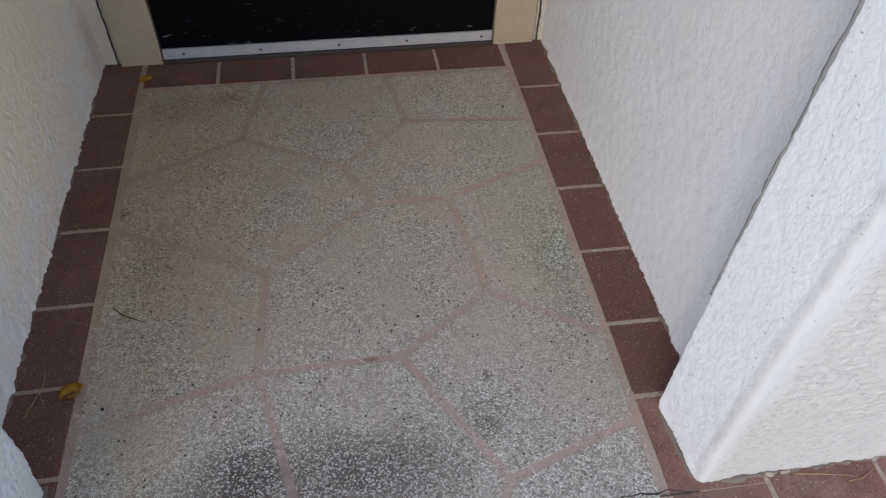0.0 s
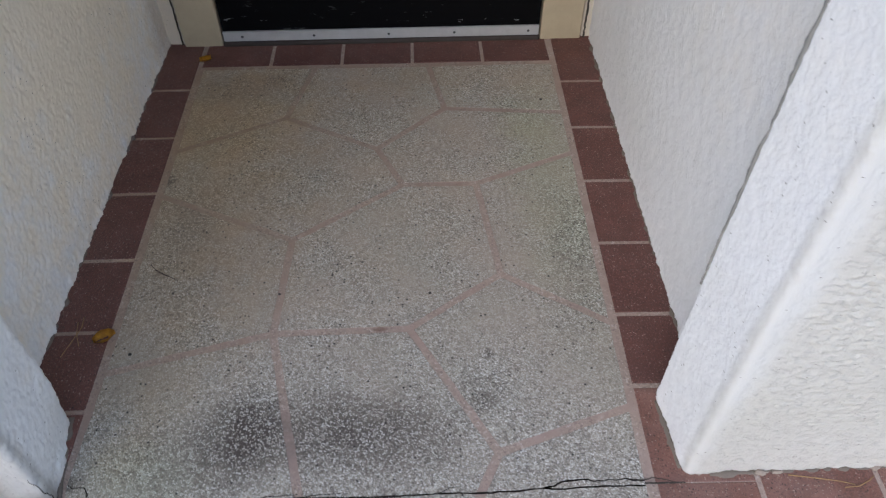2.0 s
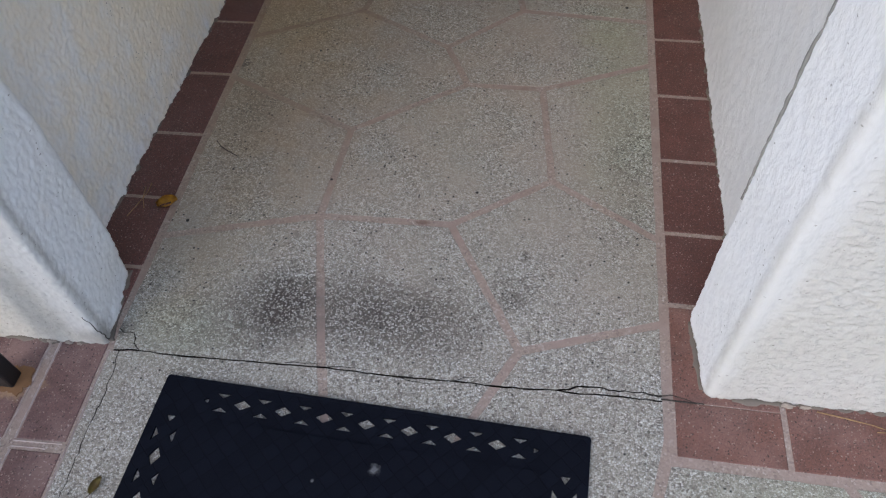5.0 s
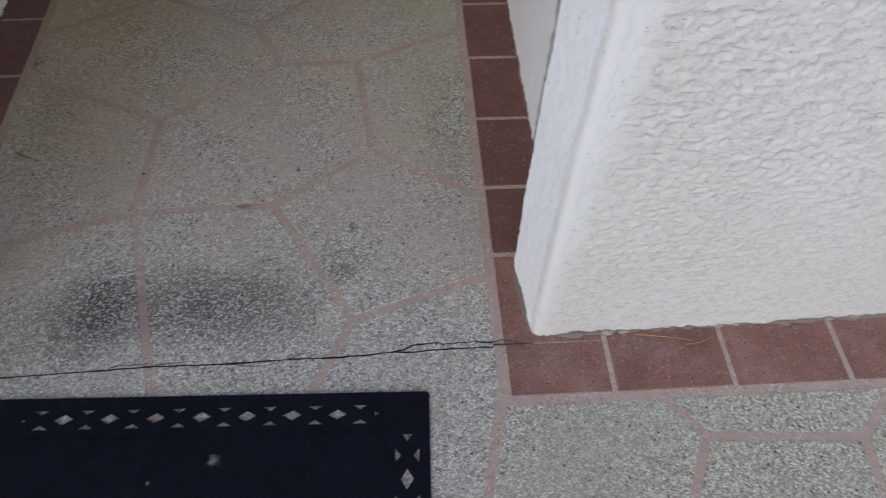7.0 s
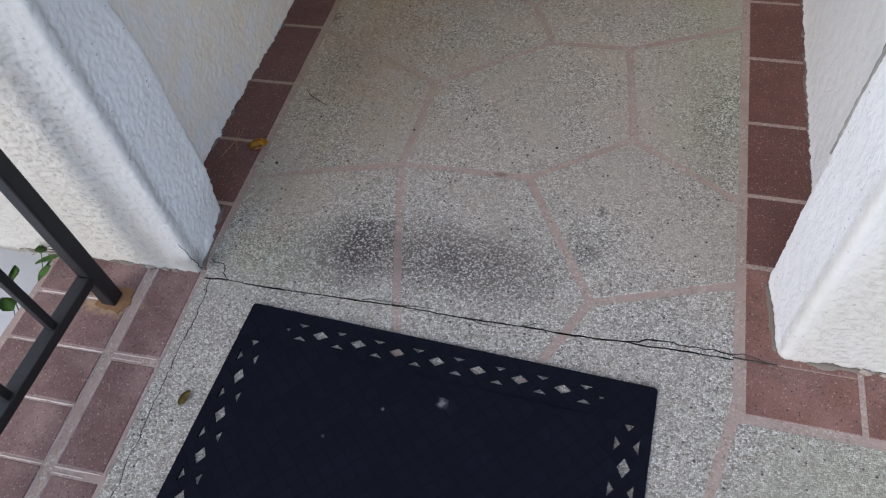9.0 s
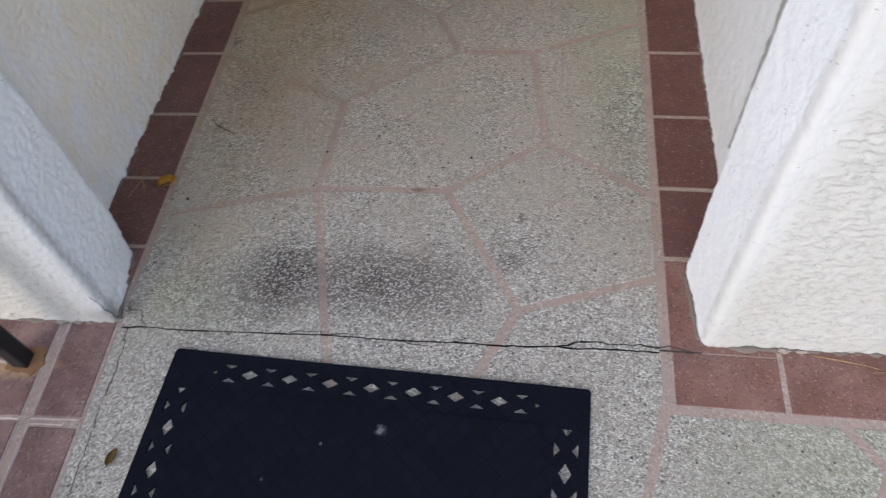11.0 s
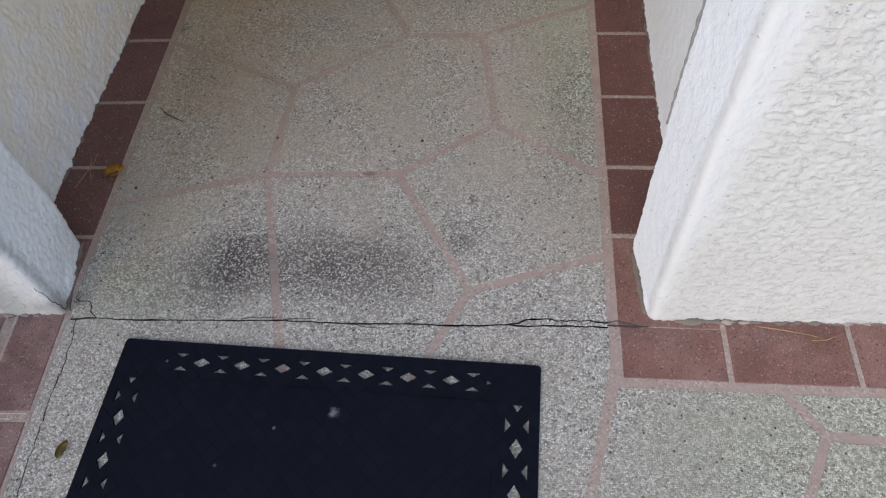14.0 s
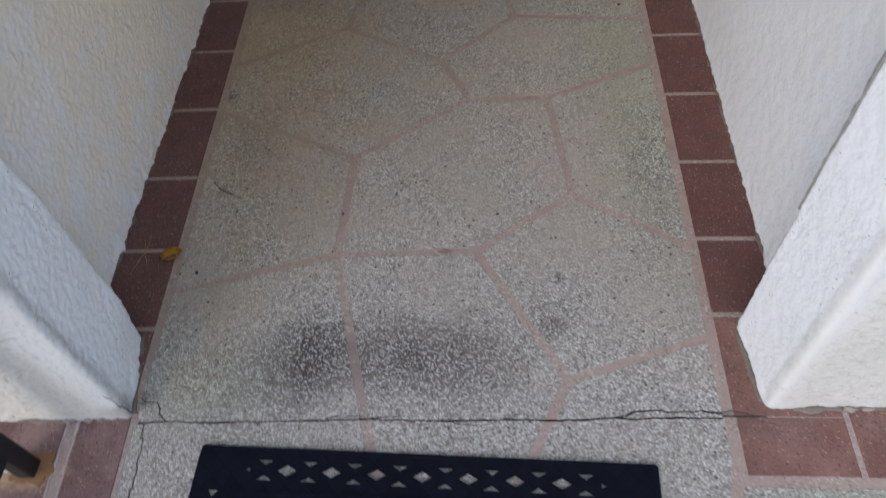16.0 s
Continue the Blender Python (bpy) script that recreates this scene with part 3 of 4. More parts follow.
part("stop", box(0.468, 0.06, 0.03, 0.485, 0.12, 2.10, 0.003), CREAM, door_frame)
threshold = box(-0.486, -0.004, -0.003, 0.484, 0.12, 0.013, 0.004)
threshold = tagged(mesh_object("threshold", threshold, SILL), "worn dark wooden threshold under the door", "threshold", kind="structure")
threshold.matrix_world = DOOR_POSE
door = thing("door_1", "closed black painted door with scuffed bottom and metal sweep", "door", kind="structure")
door.matrix_world = DOOR_POSE
part("door_panel", box(-0.484, 0.010, 0.018, 0.482, 0.054, 2.095, 0.003), DOOR, door)
bm = box(-0.483, 0.002, 0.014, 0.481, 0.0095, 0.046, 0.0015)
sweep = part("door_sweep", bm, SWEEP, door, "white aluminium door sweep with screws")
part("sweep_lip", box(-0.483, -0.001, 0.0425, 0.481, 0.0019, 0.047, 0.0008), SWEEP, sweep)
for x in (-0.426, -0.209, 0.019, 0.22, 0.448):
    bm = bmesh.new()
    bmesh.ops.create_uvsphere(bm, u_segments=10, v_segments=6, radius=0.0042)
    for v in bm.verts:
        v.co = Vector((x + v.co.x, 0.0018 + v.co.y * 0.45, 0.029 + v.co.z))
    part("screw", bm, STEEL, sweep, smooth=True)

# ---- doormat ----
MAT_POSE = pose(-0.386, 0.036, 0.0, 0, 0, -1.7)


def lattice():
    """The holes of the border, in the mat's own plane: x along the long side, y towards the viewer negative."""
    holes = []
    for k in range(7):
        x, y = 0.152 + 0.0743 * k, 0.037
        for yy in (y, 0.45 - y):
            holes.append([(x - 0.0165, -yy), (x, -yy - 0.0095), (x + 0.0165, -yy), (x, -yy + 0.0095)])
    for k in range(8):
        x = 0.115 + 0.0743 * k
        for s, yy in ((1, 0.0), (-1, -0.45)):
            holes.append([(x - 0.0145, yy - s * 0.0205), (x, yy - s * 0.0295), (x + 0.0145, yy - s * 0.0205)][::s])
            holes.append([(x - 0.0155, yy - s * 0.0545), (x + 0.0155, yy - s * 0.0545), (x, yy - s * 0.0455)][::s])
    for x, s in ((0.086, 1), (0.664, -1)):
        for yy in (0.037, 0.413):
            holes.append([(x - s * 0.005, -yy), (x + s * 0.005, -yy - 0.005), (x + s * 0.005, -yy + 0.005)][::s])
    for x in (0.037, 0.713):
        for k in range(4):
            y = -0.147 - 0.0745 * k + 0.034
            if k < 4:
                holes.append([(x - 0.0105, y - 0.034), (x, y - 0.051), (x + 0.0105, y - 0.034), (x, y - 0.017)])
        for k in range(5):
            y = -0.109 - 0.0745 * k
            if y > -0.42:
                holes.append([(x - 0.0195, y - 0.013), (x - 0.0095, y), (x - 0.0195, y + 0.013)])
                holes.append([(x + 0.0195, y + 0.013), (x + 0.0095, y), (x + 0.0195, y - 0.013)])
        holes.append([(x - 0.009, -0.073), (x, -0.086), (x + 0.009, -0.073)])
    return holes


def rounded(x0, y0, x1, y1, r):
    out = []
    for cx, cy, a in ((x1 - r, y1 - r, 0), (x0 + r, y1 - r, 90), (x0 + r, y0 + r, 180), (x1 - r, y0 + r, 270)):
        out += [(cx + r * math.cos(radians(a + k * 22.5)), cy + r * math.sin(radians(a + k * 22.5))) for k in range(5)]
    return out


mat = thing("doormat", "black rubber doormat with diamond cut-out border on the porch", "doormat")
mat.matrix_world = MAT_POSE
part("border", slab(rounded(0, -0.45, 0.75, 0, 0.006), 0.0004, 0.0050, lattice()), RUBBER, mat)
part("center_pad", slab(rounded(0.075, -0.378, 0.675, -0.072, 0.004), 0.0051, 0.0068), RUBBER, mat, "black rubber center pad with faint woven relief")
for x0, y0, x1, y1 in ((0.0, -0.006, 0.75, 0.0), (0.0, -0.45, 0.75, -0.444)):
    part("rim", box(x0 + 0.006, y0, 0.0051, x1 - 0.006, y1, 0.0060, 0.0005, 1), RUBBER, mat)

# ---- iron railing ----
rail = thing("iron_railing", "black painted wrought iron railing with a rusted post foot", "railing")
part("post", box(-0.690, -0.025, 0.0, -0.658, 0.007, 0.92, 0.004), IRON, rail)
part("post", box(-0.690, -1.205, 0.0, -0.658, -1.173, 0.92, 0.004), IRON, rail)
part("bottom_rail", box(-0.688, -1.173, 0.080, -0.660, -0.0255, 0.102, 0.002), IRON, rail)
part("top_rail", box(-0.695, -1.24, 0.921, -0.653, 0.04, 0.945, 0.004), IRON, rail)
for k in range(8):
    y = -0.130 - 0.135 * k
    part("baluster", box(-0.682, y - 0.008, 0.1022, -0.666, y + 0.008, 0.9208, 0.002), IRON, rail)
RUST = make_paint("rust_crust", (0.20, 0.105, 0.045), 0.95, 0.4, 0.0, 60.0)
crust = []
for k in range(40):
    a = 2 * math.pi * k / 40
    reach = 0.024 + 0.010 * noise.fractal(Vector((math.cos(a) * 2.2, math.sin(a) * 2.2, 1)), 0.5, 2.3, 3) + (0.008 if math.cos(a) > 0.3 else 0.0)
    crust.append((-0.674 + 1.25 * reach * math.cos(a), -0.009 + reach * math.sin(a)))
part("rust_foot", slab(crust, 0.0002, 0.0028), RUST, rail, "crust of orange rust")


# ---- loose leaves, twigs, grit ----
def leaf(length, width, curl, stem, mat_, label):
    bm = bmesh.new()
    rows = []
    for k in range(9):
        u = k / 8
        w = width * math.sin(math.pi * min(1, u * 0.96 + 0.04)) ** 0.8 * 0.5 + 0.0006
        rows.append([bm.verts.new((length * (u - 0.5), s * w, 0.0018 + curl * (abs(s) ** 1.5 + 0.9 * (u - 0.4) ** 2) + 0.0015 * noise.noise(Vector((u * 4, s * 2, length * 90))) + 0.0015)) for s in (-1, -0.5, 0, 0.5, 1)])
    for a, c in zip(rows, rows[1:]):
        for k in range(4):
            bm.faces.new((a[k], c[k], c[k + 1], a[k + 1]))
    bmesh.ops.solidify(bm, geom=bm.faces[:], thickness=0.0006)
    low = min(v.co.z for v in bm.verts)
    for v in bm.verts:
        v.co.z -= low
    blade = thing("leaf", label, "leaf")
    part("blade", bm, mat_, blade, smooth=True)
    part("stem", tube([(-length * 0.5, 0, 0.003), (-length * 0.6, 0.001, 0.002), (-length * 0.5 - stem, 0.004, 0.001)], 0.0008, 6, 0.6), TWIG, blade, smooth=True)
    return blade


leaf(0.044, 0.034, 0.010, 0.012, YELLOW, "curled yellow fallen leaf on the red tiles").matrix_world = pose(-0.545, 0.429, 0, 0, 0, 30)
leaf(0.034, 0.017, 0.013, 0.020, YELLOW, "small curled yellow leaf in the back corner").matrix_world = pose(-0.545, 1.442, 0, 0, 0, 20)
leaf(0.030, 0.015, 0.007, 0.008, OLIVE, "dry olive brown leaf on the slab beside the mat").matrix_world = pose(-0.431, -0.172, 0, 0, 0, 75)


def strand(name, points, r, mat_, label, category):
    ob = mesh_object(name, tube(points, r, 6, 0.7), mat_, smooth=True)
    return tagged(ob, label, category)


strand("twig", [(-0.502, 0.625, 0.002), (-0.485, 0.607, 0.0035), (-0.465, 0.595, 0.003), (-0.440, 0.583, 0.002)], 0.0017, TWIG, "thin brown twig lying on the aggregate slab", "twig")
strand("pine_needle", [(-0.604, 0.482, 0.0012), (-0.598, 0.455, 0.006), (-0.607, 0.42, 0.005), (-0.62, 0.384, 0.0012)], 0.0011, STRAW, "dry tan pine needle on the red tiles", "pine needle")
strand("pine_needle", [(-0.612, 0.47, 0.0012), (-0.605, 0.44, 0.004), (-0.592, 0.41, 0.0012)], 0.0009, STRAW, "dry tan pine needle on the red tiles", "pine needle")
strand("straw", [(0.735, 0.108, 0.0012), (0.78, 0.100, 0.004), (0.82, 0.094, 0.003), (0.845, 0.088, 0.0012)], 0.0011, STRAW, "dry straw stalk beside the stucco wall", "straw")
strand("straw", [(0.825, 0.083, 0.0012), (0.85, 0.084, 0.004), (0.872, 0.094, 0.003), (0.886, 0.104, 0.0012)], 0.001, STRAW, "dry straw stalk beside the stucco wall", "straw")
strand("straw", [(1.17, 0.07, 0.0012), (1.185, 0.03, 0.004), (1.176, -0.01, 0.0012)], 0.001, STRAW, "dry straw stalk on the tile border", "straw")
for x, y, r in ((0.431, 1.226, 0.0055), (-0.343, 0.974, 0.0035), (-0.484, 0.388, 0.005), (-0.208, 0.536, 0.004), (0.113, 0.532, 0.0045), (-0.30, 0.80, 0.003), (0.06, 0.30, 0.003), (-0.06, 0.62, 0.003)):
    bm = bmesh.new()
    bmesh.ops.create_icosphere(bm, subdivisions=2, radius=r * 0.72)
    for v in bm.verts:
        v.co = v.co * (1 + 0.35 * noise.noise(v.co * 300 + Vector((x * 50, y * 50, 0))))
        v.co.z *= 0.6
    low = min(v.co.z for v in bm.verts)
    ob = mesh_object("seed", bm, STONE_DARK, smooth=True)
    ob.location = (x, y, -low)
    tagged(ob, "tiny dark seed on the aggregate floor", "seed", "seeds on the floor")

# ---- plant beside the porch ----
plant = thing("garden_plant", "thin leafy plant with dry stems beside the porch edge", "plant")
rnd = random.Random(5)
for k in range(9):
    x0, y0 = -1.02 + rnd.uniform(-0.05, 0.08), 0.0 + rnd.uniform(-0.25, 0.06)
    tip = Vector((x0 + rnd.uniform(-0.02, 0.14), y0 + rnd.uniform(-0.1, 0.1), rnd.uniform(-0.10, 0.06)))
    root = Vector((x0, y0, -0.42))
    mid = (root + tip) / 2 + Vector((rnd.uniform(-0.04, 0.04), rnd.uniform(-0.04, 0.04), 0.05))
    line = [root, (root + mid) / 2 + Vector((0.01, 0, 0.01)), mid, (mid + tip) / 2 + Vector((0, 0, 0.015)), tip]
    part("stem", tube(line, 0.0022, 6, 0.4), TWIG if k % 3 else GREEN, plant, smooth=True)
    for j in range(rnd.choice((1, 2, 2, 3))):
        at = line[-1] if j == 0 else line[-2]
        bm = bmesh.new()
        L, W = rnd.uniform(0.03, 0.055), rnd.uniform(0.010, 0.017)
        rows = [[bm.verts.new((L * u, s * W * math.sin(math.pi * (0.05 + 0.93 * u)), 0.01 * u * u + 0.004 * abs(s))) for s in (-1, 0, 1)] for u in (0.0, 0.17, 0.33, 0.5, 0.67, 0.83, 1.0)]
        for a, c in zip(rows, rows[1:]):
            for q in range(2):
                bm.faces.new((a[q], c[q], c[q + 1], a[q + 1]))
        bmesh.ops.solidify(bm, geom=bm.faces[:], thickness=0.0005)
        m4 = Matrix.Translation(at) @ Euler((rnd.uniform(-0.5, 0.5), rnd.uniform(-0.4, 0.4), rnd.uniform(-3.1, 3.1))).to_matrix().to_4x4()
        bmesh.ops.transform(bm, matrix=m4, verts=bm.verts[:])
        part("leaf", bm, GREEN, plant, smooth=True)


def plant_leaf(base, tip, width):
    base, tip = Vector(base), Vector(tip)
    d = tip - base
    side = d.cross(Vector((0, 0, 1))).normalized()
    bm = bmesh.new()
    rows = []
    for u in (0.0, 0.15, 0.3, 0.45, 0.6, 0.75, 0.9, 1.0):
        w = width * math.sin(math.pi * (0.04 + 0.94 * u)) ** 0.9
        rows.append([bm.verts.new(base + d * u + side * (q * w) + Vector((0, 0, 0.004 * abs(q) + 0.012 * u * (1 - u)))) for q in (-1, 0, 1)])
    for a, c in zip(rows, rows[1:]):
        for q in range(2):
            bm.faces.new((a[q], c[q], c[q + 1], a[q + 1]))
    bmesh.ops.solidify(bm, geom=bm.faces[:], thickness=0.0005)
    part("leaf", bm, GREEN, plant, smooth=True)


plant_leaf((-0.818, 0.052, 0.022), (-0.866, 0.026, 0.018), 0.0075)
plant_leaf((-0.826, 0.026, 0.022), (-0.838, -0.008, 0.014), 0.010)
plant_leaf((-0.918, 0.122, 0.022), (-0.934, 0.088, 0.016), 0.0055)
for a, c in (((-0.862, 0.082, 0.022), (-0.985, 0.076, 0.02)), ((-0.840, 0.085, 0.02), (-0.892, 0.048, 0.014)), ((-0.845, 0.065, 0.02), (-0.880, 0.060, 0.015)), ((-0.9, 0.10, -0.01), (-0.99, 0.115, 0.01))):
    a, c = Vector(a), Vector(c)
    part("stem", tube([a, (a + c) / 2 + Vector((0, 0.002, 0.003)), c], 0.0013, 5, 0.4), TWIG, plant, smooth=True)
bm = tube([(-0.95, 0.03, -0.42), (-0.93, 0.05, -0.2), (-0.89, 0.075, -0.02), (-0.83, 0.055, 0.021)], 0.0022, 6, 0.6)
part("stem", bm, TWIG, plant, smooth=True)


# ---- dirt seam where the plaster meets the floor ----
def seam(name, points, r, label):
    fine = []
    for p, q in zip(points, points[1:]):
        p, q = Vector(p), Vector(q)
        k = max(2, int((q - p).length / 0.008))
        fine += [p + (q - p) * (j / k) for j in range(k)]
    fine.append(Vector(points[-1]))
    bm = bmesh.new()
    rings = []
    for i, p in enumerate(fine):
        d = (fine[min(i + 1, len(fine) - 1)] - fine[max(i - 1, 0)]).normalized()
        side = Vector((d.y, -d.x, 0))
        w = r * (0.35 + 1.2 * max(0, noise.fractal(Vector((p.x * 24, p.y * 24, 3)), 0.6, 2.4, 3) + 0.1))
        h = w * (0.8 + 0.5 * noise.noise(Vector((p.x * 70, p.y * 70, 9))))
        base = Vector((p.x, p.y, -0.001))
        rings.append([bm.verts.new(base - side * 0.008), bm.verts.new(base - side * 0.006 + Vector((0, 0, h))), bm.verts.new(base + side * w * 0.6 + Vector((0, 0, h * 0.6))), bm.verts.new(base + side * w)])
    for a, c in zip(rings, rings[1:]):
        for k in range(3):
            bm.faces.new((a[k], a[k + 1], c[k + 1], c[k]))
        bm.faces.new((a[3], a[0], c[0], c[3]))
    bm.faces.new(rings[0])
    bm.faces.new(rings[-1][::-1])
    bmesh.ops.recalc_face_normals(bm, faces=bm.faces[:])
    ob = mesh_object(name, bm, SEAM, smooth=True)
    return tagged(ob, label, "mortar", kind="structure")


seam("trim_1", [(0.619, 1.53, 0), (0.619, 0.30, 0)], 0.007, "dark dirty mortar seam along the wall foot")
seam("trim_2", [(0.598, 0.1120, 0), (1.44, 0.1310, 0)], 0.0095, "grey crumbling mortar seam along the wall foot")
seam("trim_8", [(0.5365, 0.262, 0), (0.5475, 0.125, 0)], 0.0085, "grey crumbling mortar seam along the wall foot")
seam("trim_3", [(-0.95, 0.069, 0), (-0.535, 0.080, 0)], 0.0065, "grey crumbling mortar seam along the wall foot")
seam("trim_4", [(-0.653, 0.30, 0), (-0.674, 1.53, 0)], 0.008, "dark dirty mortar seam along the wall foot")

seam("trim_9", [(-0.5245, 0.090, 0), (-0.5515, 0.25, 0)], 0.008, "dark crumbling dirt along the wall foot")


LUMP = make_paint("pale_mortar_crumbs", (0.30, 0.25, 0.205), 0.95, 0.3, 0.0, 50.0)
for x, size in ((0.690, 0.011), (0.716, 0.009), (0.893, 0.010), (0.925, 0.007), (1.10, 0.008), (1.15, 0.009), (-0.60, 0.008), (-0.635, 0.010), (-0.58, 0.006)):
    y = 0.1105 + (x - 0.553) * 0.0233 if x > 0 else 0.0795 + (x + 0.524) * 0.033
    bm = bmesh.new()
    bmesh.ops.create_icosphere(bm, subdivisions=3, radius=size)
    for v in bm.verts:
        v.co *= 1 + 0.55 * noise.fractal(v.co * 130 + Vector((x * 40, 0, 0)), 0.6, 2.2, 3)
        v.co = Vector((x + v.co.x * 1.15, y + v.co.y * 0.62, size * 0.28 + v.co.z * 0.55))
    bmesh.ops.scale(bm, vec=(0.8, 0.8, 0.75), verts=bm.verts[:], space=Matrix.Translation((-x, -y, 0)))
    lump = mesh_object("mortar_crumb", bm, LUMP, smooth=True)
    tagged(lump, "pale crumb of mortar stuck at the wall foot", "mortar crumb", "mortar crumbs at the wall foot")


def upright(name, x, y, z0, z1, r, mat_, label, lean=None, spread=1.0):
    """A rough bead for a shaded crevice or dirt up a wall's corner; spread: how much wider it grows towards the top."""
    k = int((z1 - z0) / 0.008)
    pts = []
    for j in range(k + 1):
        z = z0 + (z1 - z0) * j / k
        p = Vector((x + 0.0022 * noise.fractal(Vector((x, y, z * 16)), 0.7, 2.2, 3), y + 0.0018 * noise.noise(Vector((x + 3, y, z * 30))), z))
        pts.append(p + (lean(Vector((x, y, z))) if lean else Vector()))
    bm = tube(pts, r, 7, spread)
    for v in bm.verts:
        v.co += Vector((noise.noise(v.co * 110), noise.noise(v.co * 110 + Vector((5, 0, 0))), 0)) * r * 1.1
    return tagged(mesh_object(name, bm, mat_, smooth=True), label, "mortar", kind="structure")


# Grey bead stands for the shade inside the cracked jamb corner.
CREVICE_SHADE = make_paint("crevice_shade_grey", (0.215, 0.21, 0.195), 0.95, 0.3, 0.0, 50.0)
upright("trim_5", 0.5386, 0.2722, 0.33, 1.15, 0.0021, CREVICE_SHADE, "grey bead painting the shaded crack along the wall corner", jamb_lean, 2.1)
# a hairline crack that climbs round the worn corner of the left wall
path = []
for k in range(19):
    z, u = 0.098 * k / 18, 0.85 - 0.6 * k / 18 + 0.10 * noise.fractal(Vector((2.0, 1.0, k * 0.55)), 0.6, 2.2, 3)
    x = (1 - u) ** 2 * -0.538 + 2 * u * (1 - u) * -0.524 + u * u * -0.5265
    y = (1 - u) ** 2 * 0.0815 + 2 * u * (1 - u) * 0.082 + u * u * 0.0958
    at = Vector((x, y, z))
    h = stucco(at, 0.0, 0.0017) + 0.0034 * max(0.0, 1 - z / 0.05) * noise.fractal(Vector((x * 23, y * 23, z * 30)), 0.5, 2.6, 4)
    path.append(at + Vector((1 - 1.6 * (1 - u), -1.6 * (1 - u), 0)).normalized() * (h + 0.0022 * (1 - (Vector((x, y)) - ARRISES[1]).length / 0.032) * noise.fractal(at * 74, 0.6, 2.3, 4) + 0.0002))
tagged(mesh_object("trim_10", tube(path, 0.0012, 6, 0.35), CRACK), "dark hairline crack in the plaster corner", "crack", kind="structure")
upright("trim_6", -0.634, 1.534, 0.0, 1.0, 0.0024, CRACK, "dark dirty gap beside the door frame")
upright("trim_7", 0.603, 1.556, 0.0, 1.0, 0.003, CRACK, "dark dirty gap beside the door frame")

# ---- paving slabs ----
G, C, B = 0.0082, 0.0015, 0.0
F = 0.001


def left_edge(y):
    return float(np.interp(y, [-1.6, -0.33, 0.08, 0.261, 1.40], [-0.445, -0.500, -0.519, -0.517, -0.542]))


def crack_line(points, shake, key):
    out = []
    for (x, y), (u, v) in zip(points, points[1:]):
        k = max(1, int(math.hypot(u - x, v - y) / 0.009))
        out += [(x + (u - x) * j / k, y + (v - y) * j / k) for j in range(k)]
    out.append(points[-1])
    return [(x + shake * noise.noise(Vector((x * 60, y * 60, key))), y + shake * noise.fractal(Vector((x * 60, y * 60, key + 5)), 0.5, 2.5, 3)) if 0 < i < len(out) - 1 else (x, y) for i, (x, y) in enumerate(out)]


def along(points, w):
    """All but the last of points, as corners whose sides move in by w."""
    return [(x, y, w * (0.6 + 1.1 * abs(noise.noise(Vector((x * 38, y * 38, 2)))) + 0.5 * abs(noise.noise(Vector((x * 150, y * 150, 4)))))) for x, y in points[:-1]]


T1, T2, J1, K1, J2, K2 = (-0.216, 1.396), (0.119, 1.400), (-0.271, 1.157), (-0.019, 1.021), (0.050, 0.880), (0.161, 1.192)
R1, K3, R2, J4, J3, L2 = (0.482, 1.170), (0.231, 0.881), (0.482, 0.993), (0.269, 0.584), (-0.200, 0.697), (left_edge(0.85), 0.848)
L1, J5, L3, J6, R3, J7, R4 = (left_edge(1.02), 1.020), (-0.208, 0.433), (left_edge(0.345), 0.345), (0.069, 0.440), (0.482, 0.450), (0.233, 0.162), (0.482, 0.248)
TL, TR = (left_edge(1.39), 1.393), (0.482, 1.408)
# the long crack across the slab, in stretches between the joints
S0, SC, S1, S2, S3, SR = (-0.512, 0.074), (-0.462, 0.078), (-0.117, 0.086), (0.196, 0.088), (0.303, 0.094), (0.482, 0.104)
crack_a = crack_line([S0, SC], 0.002, 1)
crack_b = crack_line([SC, (-0.393, 0.076), (-0.17, 0.084), S1], 0.0012, 2)
crack_c = crack_line([S1, (0.019, 0.085), (0.142, 0.089), S2], 0.0014, 3)
crack_d = crack_line([S2, (0.25, 0.090), S3], 0.0014, 4)
crack_up = crack_line([S3, (0.343, 0.107), (0.422, 0.106), SR], 0.005, 5)
crack_low = crack_line([S3, (0.337, 0.092), (0.407, 0.096), (0.482, 0.095)], 0.0014, 6)
chip = crack_line([(-0.519, 0.119), (-0.507, 0.111), (-0.497, 0.114), (-0.485, 0.111), (-0.479, 0.102), (-0.481, 0.091), (-0.472, 0.083), SC], 0.004, 7)
lip = crack_line([(-0.500, 0.073), (-0.493, 0.032), (-0.491, -0.044), (-0.489, -0.125), (-0.484, -0.20), (-0.476, -0.33), (-0.43, -1.58)], 0.006, 8)


def rev(points):
    return points[::-1]


def c3(p, w):
    return (p[0], p[1], w)


